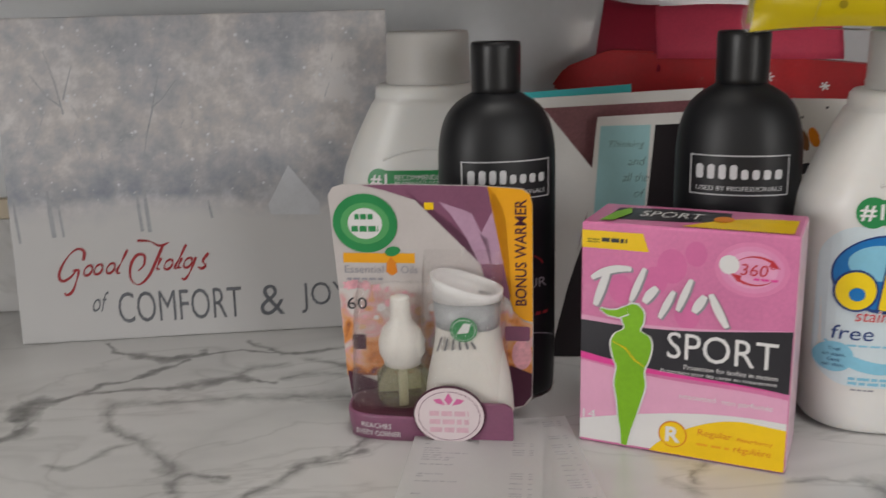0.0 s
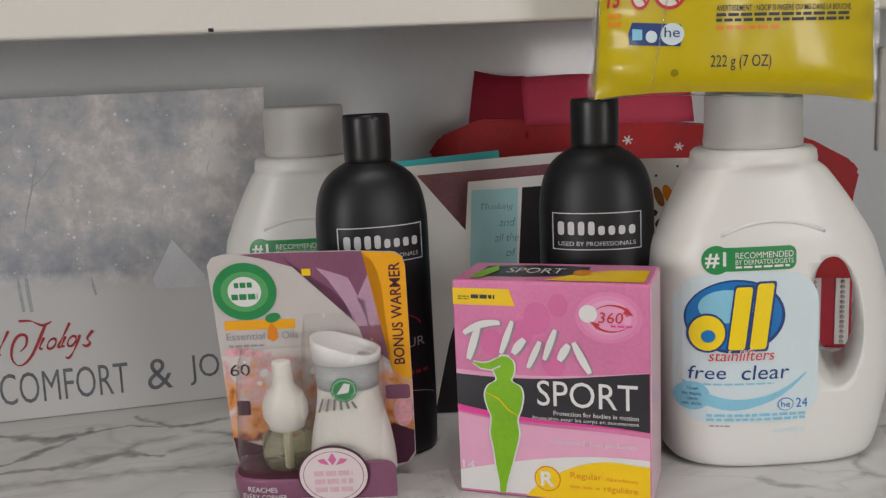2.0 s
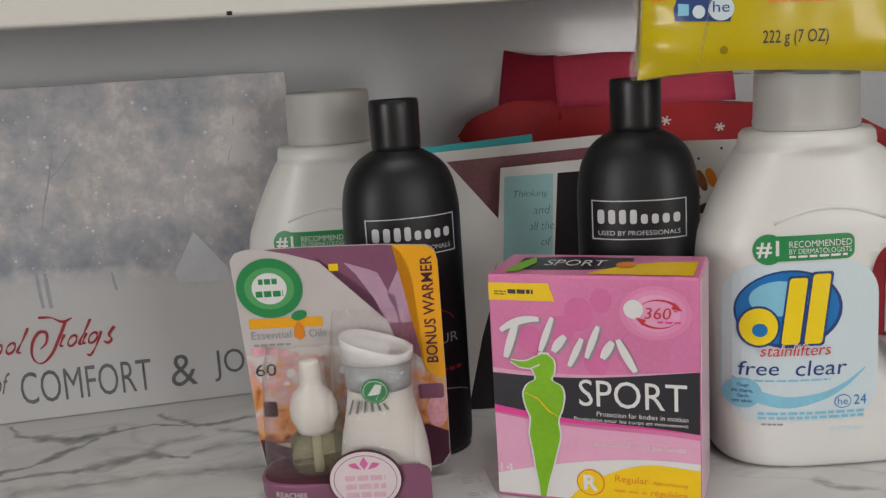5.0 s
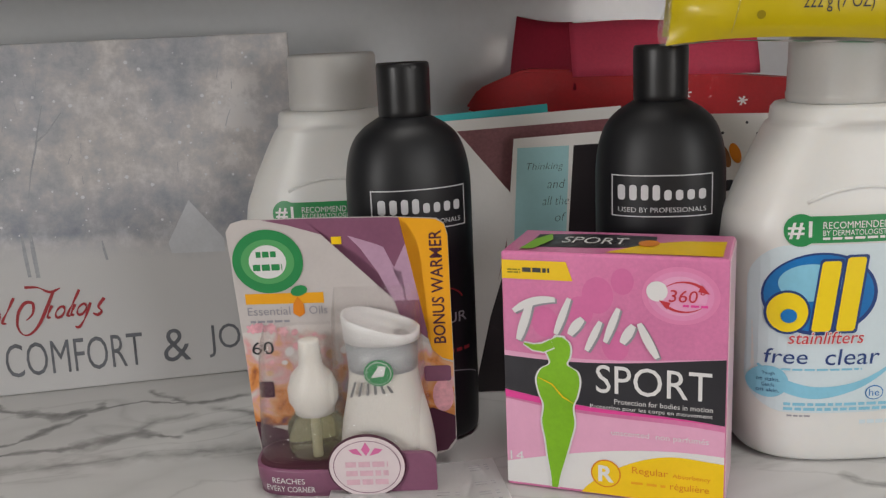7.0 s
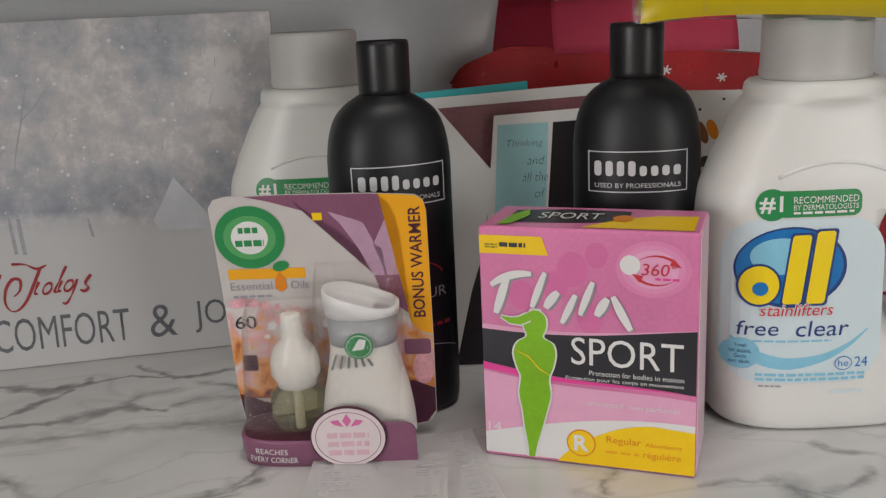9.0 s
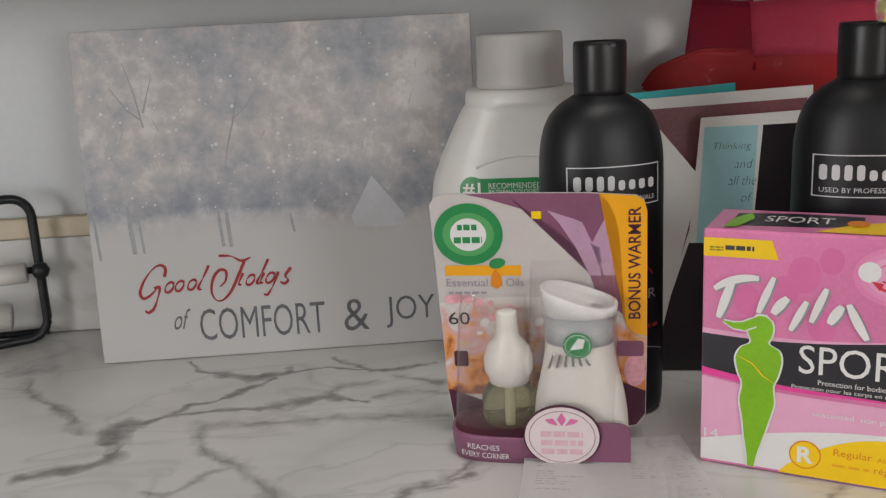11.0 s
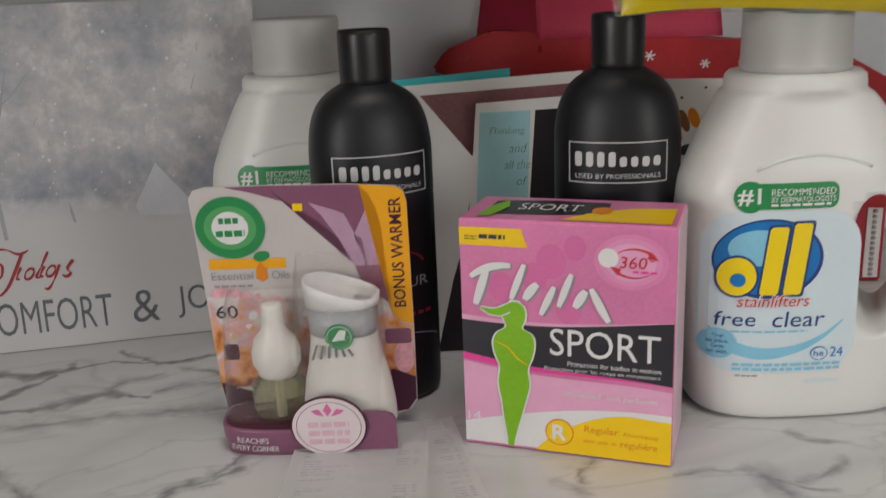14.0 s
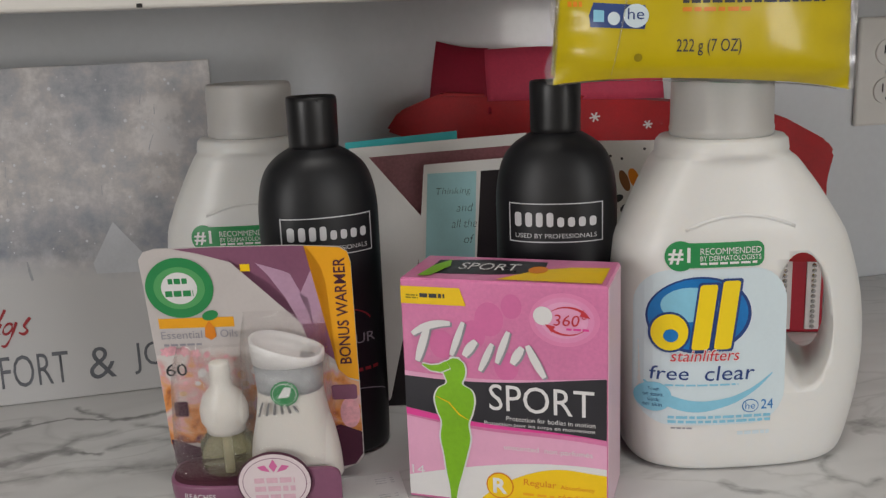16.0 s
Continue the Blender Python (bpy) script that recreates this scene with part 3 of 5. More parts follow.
structure("wall_north", box(-1.5, 0, -0.9, 3.0, 0.12, 1.5), M_wall, "glossy pale grey wall behind the worktop")
structure("floor", box(-1.62, -3.0, -1.0, 3.12, 0.12, -0.9), M_floor, "plain brown kitchen floor")
structure("ceiling", box(-1.62, -3.0, 1.5, 3.12, 0.12, 1.6), M_room, "plain white ceiling")
structure("wall_east", box(3.0, -2.88, -0.9, 3.12, 0.12, 1.5), M_room, "plain pale painted wall")


def wall_with_opening(name, length, a, b, low, high, m):
    """A wall along x with one window opening through it."""
    bm = bmesh.new()
    for x0, z0, x1, z1 in ((0, -0.9, a, 1.5), (b, -0.9, length, 1.5), (a, -0.9, b, low), (a, high, b, 1.5)):
        piece = box(x0, -0.12, z0, x1, 0, z1)
        me = bpy.data.meshes.new("piece")
        piece.to_mesh(me)
        piece.free()
        bm.from_mesh(me)
        bpy.data.meshes.remove(me)
    return structure(name, bm, M_room, "plain pale painted wall with a window opening", m)


def window(name, w, h, m):
    win = tagged(thing(name, m, "white framed window", "window"), kind="structure")
    for x0, z0, x1, z1 in ((0, 0, w, 0.05), (0, h - 0.05, w, h), (0, 0.05, 0.05, h - 0.05), (w - 0.05, 0.05, w, h - 0.05), (w / 2 - 0.02, 0.05, w / 2 + 0.02, h - 0.05)):
        part("window_frame", box(x0, -0.08, z0, x1, -0.03, z1, 0.004), M_white_paint, win)
    part("window_sill", box(-0.04, -0.03, -0.03, w + 0.04, 0.05, 0.0, 0.004), M_white_paint, win)


wall_with_opening("wall_south", 4.5, 2.63, 3.72, -0.13, 0.97, WALL @ pose(-1.5, -2.88, 0))
window("window_1", 1.09, 1.1, WALL @ pose(1.13, -2.88, -0.13))
wall_with_opening("wall_west", 2.88, 0.16, 1.21, -0.05, 0.95, WALL @ pose(-1.5, -2.88, 0, 0, 0, 90))
window("window_2", 1.05, 1.0, WALL @ pose(-1.5, -2.72, -0.05, 0, 0, 90))

structure("worktop", box(-1.5, -0.64, -0.038, 3.0, 0, 0, 0.003), M_marble, "white marble-pattern worktop with grey veins")
structure("upstand", box(-1.5, -0.012, 0.0005, 0.62, -0.001, 0.0925, 0.001), M_marble, "marble-pattern upstand along the wall")
structure("trim", box(-1.5, -0.014, 0.093, 0.62, -0.001, 0.112, 0.002), M_beige, "beige trim strip on top of the upstand")
structure("base_cabinets", box(-1.5, -0.6, -0.9, 3.0, -0.001, -0.0385), M_base, "plain white base cabinets under the worktop")


def wall_cabinet():
    z0 = 0.3143
    t = thing("wall_cabinet", WALL, "white painted wall cabinet above the worktop", "cabinet")
    part("body", box(-1.45, -0.262, z0 + 0.016, 2.6, -0.001, 1.1, 0.001), M_white_paint, t)
    part("front_rail", box(-1.45, -0.285, z0, 2.6, -0.263, z0 + 0.05, 0.002), M_white_paint, t)
    for k in range(9):
        x = -1.45 + 0.45 * k
        part("door", box(x + 0.002, -0.285, z0 + 0.052, x + 0.448, -0.264, 1.09, 0.002), M_white_paint, t)
    # a chip in the paint at the lower edge
    part("chip", box(0.348, -0.2856, z0 + 0.0005, 0.3515, -0.2845, z0 + 0.003, 0.0003), M_slot, t, "small dark chip in the paint")


wall_cabinet()


def wall_outlet():
    t = thing("wall_outlet", WALL @ pose(1.095, -0.0005, 0.231), "white double wall outlet with a plain plate", "outlet")
    part("plate", box(-0.036, -0.006, -0.058, 0.036, 0, 0.058, 0.0025), M_plate, t)
    for z in (0.0205, -0.0205):
        bm = slab([(0.0165 * math.cos(a), z + 0.0145 * math.sin(a)) for a in (2 * math.pi * k / 28 for k in range(28))], -0.0082, -0.0055, 0.0004)
        s = part("socket", bm, M_plate, t)
        for x, h in ((-0.0062, 0.0045), (0.0062, 0.0036)):
            part("slot", box(x - 0.0008, -0.0086, z + 0.003 - h, x + 0.0008, -0.0081, z + 0.003 + h), M_slot, s)
        part("slot", slab(ellipse(0, z - 0.0085, 0.0022, 0.0022, 16), -0.0086, -0.0081), M_slot, s)
    part("screw", slab(ellipse(0, 0, 0.003, 0.003, 16), -0.0072, -0.0058), M_silver, t)


wall_outlet()


# ---------------------------------------------------------------- winter canvas
def winter_sign():
    m = pose(-0.4016, 0.605, 0.0005, 0, 0, 14) @ pose(0, 0, 0, -5) @ Matrix.Scale(0.99, 4)
    t = thing("winter_sign", m, "winter woodland canvas print with greeting words, leaning on the wall", "wall art")
    W_, H_ = 0.333, 0.281
    bm = box(0, 0.0, 0, W_, 0.016, H_, 0.0012)
    part("canvas", bm, M_canvas, t)
    add = print_on(t, lambda x, z: 0.0, 0)
    rnd = random.Random(4)
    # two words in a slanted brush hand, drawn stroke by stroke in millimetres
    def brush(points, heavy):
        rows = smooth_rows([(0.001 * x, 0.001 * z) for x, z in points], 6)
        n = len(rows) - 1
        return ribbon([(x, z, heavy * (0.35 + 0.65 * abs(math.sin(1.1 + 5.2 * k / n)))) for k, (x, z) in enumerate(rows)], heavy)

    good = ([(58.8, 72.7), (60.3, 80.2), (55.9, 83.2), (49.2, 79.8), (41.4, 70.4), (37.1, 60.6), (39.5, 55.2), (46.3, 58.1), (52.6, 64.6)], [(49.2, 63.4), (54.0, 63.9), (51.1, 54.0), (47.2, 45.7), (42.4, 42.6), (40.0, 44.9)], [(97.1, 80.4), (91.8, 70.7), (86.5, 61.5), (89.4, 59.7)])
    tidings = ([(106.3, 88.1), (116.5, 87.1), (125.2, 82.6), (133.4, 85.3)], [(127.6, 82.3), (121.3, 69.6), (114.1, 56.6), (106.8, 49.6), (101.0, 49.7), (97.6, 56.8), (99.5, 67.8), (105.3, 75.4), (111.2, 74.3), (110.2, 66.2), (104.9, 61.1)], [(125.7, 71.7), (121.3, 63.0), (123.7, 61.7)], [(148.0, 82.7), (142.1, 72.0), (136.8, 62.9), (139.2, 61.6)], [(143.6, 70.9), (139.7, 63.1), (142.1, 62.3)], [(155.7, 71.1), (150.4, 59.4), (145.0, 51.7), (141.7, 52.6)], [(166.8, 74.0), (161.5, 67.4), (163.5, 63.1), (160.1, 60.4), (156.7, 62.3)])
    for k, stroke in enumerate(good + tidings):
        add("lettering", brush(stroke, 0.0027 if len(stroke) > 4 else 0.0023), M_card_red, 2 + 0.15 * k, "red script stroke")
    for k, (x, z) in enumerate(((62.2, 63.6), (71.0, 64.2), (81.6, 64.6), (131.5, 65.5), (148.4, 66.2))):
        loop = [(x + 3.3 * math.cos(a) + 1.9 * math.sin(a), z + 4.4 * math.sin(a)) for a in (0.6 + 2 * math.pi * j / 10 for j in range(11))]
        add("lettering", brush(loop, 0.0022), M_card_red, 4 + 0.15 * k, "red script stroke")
    add("lettering", lettering("of", 0.063, 0.026, 0.078, 0.044, 0.5), M_sign_ink, 2, "black slanted word")
    for k, (word, a, b) in enumerate((("COMFORT", 0.085, 0.193), ("&", 0.209, 0.231), ("JOY", 0.246, 0.289))):
        add("lettering", lettering(word, a, 0.0145, b, 0.0425, 0.0, False, -0.004), M_sign_ink, 2, "tall thin grey capitals")
    # trunks, a far fir and the pale cottage gable
    for x, z0, z1, w in ((0.035, 0.094, 0.135, 0.0042), (0.043, 0.094, 0.128, 0.0022), (0.110, 0.096, 0.132, 0.003), (0.1165, 0.095, 0.137, 0.0035), (0.171, 0.105, 0.121, 0.0022), (0.006, 0.09, 0.13, 0.0025)):
        add("tree_trunk", ribbon([(x + 0.0015, z0, w * 0.9), (x, z0 + (z1 - z0) * 0.5, w), (x - 0.001, z1, w * 0.5)], w), M_trunk, 1)
    # bare limbs of the two trees
    for k, limb in enumerate((((0.042, 0.254), (0.049, 0.228), (0.054, 0.200)), ((0.029, 0.234), (0.042, 0.215), (0.053, 0.206)), ((0.136, 0.232), (0.131, 0.214), (0.128, 0.200)), ((0.150, 0.226), (0.137, 0.210), (0.129, 0.204)), ((0.064, 0.240), (0.058, 0.222), (0.055, 0.212)), ((0.118, 0.160), (0.122, 0.180), (0.128, 0.200)))):
        add("limb", ribbon([(x, z, 0.0007 + 0.0009 * j / 2) for j, (x, z) in enumerate(limb)], 0.001), M_trunk, 1.1 + 0.05 * k)
    add("gable", flat_shape([(0.222, 0.115), (0.2412, 0.149), (0.267, 0.115), (0.267, 0.104), (0.224, 0.106)]), M_gable, 1)
    for k in range(26):
        x, z, lean = rnd.uniform(0.015, W_ - 0.03), rnd.uniform(0.15, H_ - 0.03), rnd.uniform(-0.5, 0.5)
        long = rnd.uniform(0.006, 0.014)
        add("twig", ribbon([(x, z, 0.0007), (x + lean * long * 0.4, z + long * 0.5, 0.0006), (x + lean * long, z + long, 0.0003)], 0.0006), M_twig, 1 + 0.02 * k)
    flakes = bmesh.new()
    for _ in range(190):
        x, z, r = rnd.uniform(0.01, W_ - 0.02), rnd.uniform(0.125, H_ - 0.008), rnd.choice((0.0004, 0.0005, 0.0005, 0.0007, 0.0007, 0.0009, 0.0011, 0.0015))
        flakes.faces.new([flakes.verts.new((px, 0, pz)) for px, pz in ellipse(x, z, r, r, 9)])
    tagged(add("snowflakes", flakes, M_flake, 1), kind="stuff")
    part("stretcher", box(0.004, 0.0165, 0.004, W_ - 0.004, 0.020, H_ - 0.004), M_canvas_edge, t)


winter_sign()


# ---------------------------------------------------------------- detergent bottles
JUG = smooth_rows([  # height, left, right, half depth
    (0.0, -0.066, 0.060, 0.037), (0.004, -0.073, 0.068, 0.041), (0.016, -0.078, 0.073, 0.043), (0.045, -0.081, 0.0795, 0.043), (0.075, -0.083, 0.082, 0.042),
    (0.11, -0.084, 0.079, 0.041), (0.1435, -0.081, 0.0695, 0.040), (0.157, -0.0762, 0.0625, 0.0393), (0.164, -0.0737, 0.0580, 0.0379), (0.172, -0.0698, 0.0527, 0.0370), (0.182, -0.065, 0.0455, 0.0362), (0.196, -0.0575, 0.034, 0.0352), (0.2, -0.0545, 0.029, 0.0358)], 5)


def jug_at(z):
    k = next((k for k in range(len(JUG) - 1) if JUG[k + 1][0] >= z), len(JUG) - 2)
    a, b = JUG[k], JUG[k + 1]
    return a + (b - a) * min(1, max(0, (z - a[0]) / max(1e-9, b[0] - a[0])))


def jug_front(x, z):
    _, l, r, d = jug_at(z)
    u = abs(x - (l + r) / 2) / ((r - l) / 2)
    return -d * max(0.0, 1 - min(u, 0.999) ** 3) ** (1 / 3)


def detergent_bottle(m, label):
    t = thing("detergent_bottle", m, label, "bottle", "detergent bottles")
    sec = [ring((l + r) / 2, 0, z, (r - l) / 2, d, 72, 3.0) for z, l, r, d in JUG]
    # soft collar below the cap
    for z, a in ((0.2015, 0.0413), (0.2035, 0.0416), (0.209, 0.0408), (0.2115, 0.0385)):
        sec.append(ring(-0.0128, 0, z, a, a * 0.92, 72, 2.2))
    bm = rings(sec)
    body = mesh_object("body", bm, M_hdpe, True)
    # the grip hole, flared to both faces
    cut = []
    for k in range(17):
        y = -0.06 + 0.12 * k / 16
        s = 1 + 0.4 * (abs(y) / 0.042) ** 4
        cut.append([(0.0290 + 0.42 * (y + 0.042) + 0.0154 * s * math.cos(a) - 0.003 * math.sin(a), y, 0.0975 + (0.0420 + 0.006 * (s - 1)) * math.sin(a)) for a in (2 * math.pi * j / 40 for j in range(40))])
    cutter = mesh_object("cutter", rings(cut), M_hdpe, True)
    mod = body.modifiers.new("grip", "BOOLEAN")
    mod.operation, mod.object, mod.solver = "DIFFERENCE", cutter, "EXACT"
    me = bpy.data.meshes.new_from_object(body.evaluated_get(bpy.context.evaluated_depsgraph_get()))
    body.modifiers.clear()
    body.data = me
    me.polygons.foreach_set("use_smooth", [True] * len(me.polygons))
    bpy.data.objects.remove(cutter)
    body.parent = t
    cap = lathe([(0.0318, 0.2116), (0.0325, 0.2128), (0.0328, 0.2165), (0.0322, 0.218), (0.0316, 0.2475), (0.0306, 0.2497), (0.0285, 0.2500), (0.0275, 0.2478), (0.010, 0.2474)], -0.0128, 0, 56)
    part("cap", cap, M_cap, t, "grey translucent screw cap", True)
    # soft ridge over the label panel
    ridge = [(x, jug_front(x, 0.166 - 7 * (x + 0.012) ** 2) + 0.0004, 0.166 - 7 * (x + 0.012) ** 2) for x in (-0.046 + 0.004 * k for k in range(18))]
    part("ridge", tube(ridge, 0.0012, 8), M_hdpe, t, "", True)
    add = print_on(t, jug_front, 0.005)
    add("label", flat_shape(rounded(-0.076, 0.033, 0.018, 0.134, 0.022, 8)), M_blue_pale, 1, "pale blue label")
    add("badge", flat_shape(rounded(-0.05, 0.135, 0.0025, 0.1505, 0.005, 5)), M_forest, 2, "green badge")
    add("badge", flat_shape(ellipse(-0.0495, 0.1425, 0.0092, 0.0094)), M_forest, 3)
    add("lettering", lettering("#1", -0.0565, 0.1375, -0.0435, 0.1478, 0, False, 0.02), M_white, 4, "white number")
    add("lettering", lettering("RECOMMENDED", -0.0375, 0.1432, 0.0005, 0.1472), M_white, 4, "white words")
    add("lettering", lettering("BY DERMATOLOGISTS", -0.0375, 0.1392, 0.0005, 0.1424), M_white, 4, "white words")
    add("small_print", bars(-0.0375, 0.1362, -0.002, 0.1385, 1, 3, 6), M_white, 4)
    add("emblem", flat_shape(ellipse(-0.037, 0.105, 0.0325, 0.0245)), M_navy, 2, "blue oval")
    add("emblem", flat_shape(ellipse(-0.0375, 0.1055, 0.0308, 0.0228)), M_blue, 3)
    add("emblem", flat_shape(ellipse(-0.043, 0.112, 0.018, 0.011)), M_sky, 4)
    for grow, material, layer in ((0.0014, M_navy, 5), (0.0, M_lemon_logo, 6)):
        g = grow
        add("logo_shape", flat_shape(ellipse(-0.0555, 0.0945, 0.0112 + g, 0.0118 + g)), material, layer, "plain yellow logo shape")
        add("logo_shape", flat_shape(ellipse(-0.0550, 0.0925, 0.0045 - g, 0.0042 - g, 24)), M_navy if g else M_blue, 8 + (0 if g else 1))
        add("logo_shape", flat_shape(rounded(-0.0425 - g, 0.083 - g, -0.0315 + g, 0.1245 + g, 0.002, 4, 0.13)), material, layer)
        add("logo_shape", flat_shape(rounded(-0.0285 - g, 0.083 - g, -0.0175 + g, 0.1265 + g, 0.002, 4, 0.13)), material, layer)
    add("lettering", lettering("stainlifters", -0.0555, 0.0752, -0.0115, 0.0835, 0.2, False, 0.04), M_white, 7)
    add("lettering", lettering("stainlifters", -0.055, 0.0757, -0.012, 0.083, 0.2), M_red, 8, "red slanted word")
    add("lettering", lettering("free", -0.067, 0.0632, -0.0435, 0.0722, 0.1), M_navy, 3, "navy word")
    add("lettering", lettering("clear", -0.0335, 0.0625, -0.0015, 0.0722, 0.1), M_navy, 3, "navy word")
    add("small_print", bars(-0.058, 0.0585, -0.012, 0.0605, 1, 5, 9), M_sky, 3)
    add("swoosh", ribbon(smooth_rows([(-0.070, 0.062, 0.001), (-0.060, 0.0515, 0.007), (-0.040, 0.0455, 0.0075), (-0.018, 0.0485, 0.005), (-0.002, 0.056, 0.0028), (0.010, 0.066, 0.0008)], 6), 0.004), M_sky, 2, "sky blue swoosh")
    add("badge", flat_shape(ellipse(-0.0645, 0.0515, 0.0108, 0.0098)), M_sky, 3)
    for k, words in enumerate(("Tough", "on stains.", "Gentle", "on skin.")):
        w = 0.0033 if k % 2 == 0 else 0.0060
        add("lettering", lettering(words, -0.0645 - w, 0.0553 - 0.0034 * k, -0.0645 + w, 0.0577 - 0.0034 * k), M_navy, 4)
    add("emblem", flat_shape(ellipse(-0.004, 0.045, 0.0054, 0.0044)), M_blue, 3)
    add("emblem", flat_shape(ellipse(-0.004, 0.045, 0.0048, 0.0038)), M_blue_pale, 4)
    add("lettering", lettering("he", -0.0073, 0.043, -0.001, 0.0474), M_blue, 5)
    add("lettering", lettering("24", 0.003, 0.0425, 0.0108, 0.0488), M_blue, 3, "blue number")
    add("small_print", bars(-0.056, 0.0335, 0.0105, 0.0395, 2, 8, 12), M_sky, 3)
    add("small_print", bars(-0.054, 0.0300, -0.041, 0.0318, 1, 9, 4), M_grey_print, 3)
    add("small_print", bars(-0.012, 0.0245, 0.009, 0.0285, 1, 12, 5), M_blue_pale, 2)
    return t


jug = detergent_bottle(pose(0.3052, 0.5253, 0.0003, 0, 0, 3.9) @ Matrix.Scale(1.023, 4), "white plastic detergent bottle with a blue oval label")
jug_far = copy_thing(jug, pose(-0.0272, 0.6345, 0.0003, 0, 0, 5))
jug.scale.z = 1.041
jug_far.scale.z = 1.04
tagged(jug_far, "white plastic detergent bottle half hidden behind a black bottle")


# ---------------------------------------------------------------- shampoo bottles
FLASK = smooth_rows([  # height, half width, half depth
    (0.0, 0.036, 0.028), (0.002, 0.0385, 0.0305), (0.007, 0.0402, 0.0322), (0.03, 0.0408, 0.033), (0.08, 0.0408, 0.033), (0.13, 0.0408, 0.033), (0.165, 0.0408, 0.033),
    (0.180, 0.0402, 0.0325), (0.193, 0.0378, 0.031), (0.203, 0.0335, 0.0285), (0.210, 0.027, 0.0245), (0.2145, 0.020, 0.0195), (0.2165, 0.0165, 0.0165)], 5)


def flask_front(x, z):
    k = next((k for k in range(len(FLASK) - 1) if FLASK[k + 1][0] >= z), len(FLASK) - 2)
    a, b = FLASK[k], FLASK[k + 1]
    _, w, d = a + (b - a) * (z - a[0]) / max(1e-9, b[0] - a[0])
    return -d * max(0.0, 1 - min(abs(x) / w, 0.999) ** 2.3) ** (1 / 2.3)


def shampoo_bottle(m, label):
    t = thing("shampoo_bottle", m, label, "bottle", "black shampoo bottles")
    part("body", rings([ring(0, 0, z, w, d, 64, 2.3) for z, w, d in FLASK]), M_black, t, "", True)
    cap = rings([ring(0, 0, z, a, a, 48, 2.2) for a, z in ((0.0155, 0.2155), (0.0166, 0.2163), (0.0168, 0.220), (0.0169, 0.2380), (0.0170, 0.2472), (0.0166, 0.2497), (0.0158, 0.2505), (0.0145, 0.2496), (0.006, 0.2490))])
    cap_ob = part("cap", cap, M_blackcap, t, "glossy black disc-top cap", True)
    part("nozzle", slab(ellipse(0.003, 0.2475, 0.0022, 0.0012, 16), -0.0178, -0.0155, 0.0003), M_blackcap, cap_ob)
    add = print_on(t, flask_front, 0.004)
    add("label_frame", frame_shape(-0.0305, 0.1475, 0.0305, 0.1735, 0.0007), M_silver, 1, "thin silver frame")
    add("logo_shape", wordmark(-0.0280, 0.0275, 0.1580, (0.0095, 0.0095, 0.0095, 0.0095, 0.0064, 0.0064, 0.0064, 0.0064), 0.0, 0.36), M_silver, 1, "plain silver logo blocks")
    add("lettering", lettering("USED BY PROFESSIONALS", -0.0265, 0.1505, 0.0265, 0.1535), M_silver, 1, "small silver words")
    add("arc_print", ribbon(arc(0.0, 0.098, 0.026, 0.012, 100, 10, 24, 0.0003, 0.0012), 0.001), M_card_red, 1)
    add("lettering", lettering("COLOUR", -0.020, 0.0835, 0.0285, 0.0905), M_grey_print, 1, "grey word")
    add("small_print", bars(-0.02, 0.062, 0.03, 0.066, 1, 6, 6), M_card_red, 1)
    add("band", ribbon(arc(0, 0.042, 0.036, 0.01, 10, 170, 24), 0.0007), M_grey_print, 1)
    return t


flask = shampoo_bottle(pose(0.0205, 0.547, 0.0003, 0, 0, 18.4) @ Matrix.Scale(1.013, 4), "black plastic shampoo bottle standing behind the air freshener pack")
flask_far = copy_thing(flask, pose(0.1866, 0.5526, 0.0003, 0, 0, -6.8) @ Matrix.Scale(1.016, 4))
tagged(flask_far, "black plastic shampoo bottle standing behind the pink box")


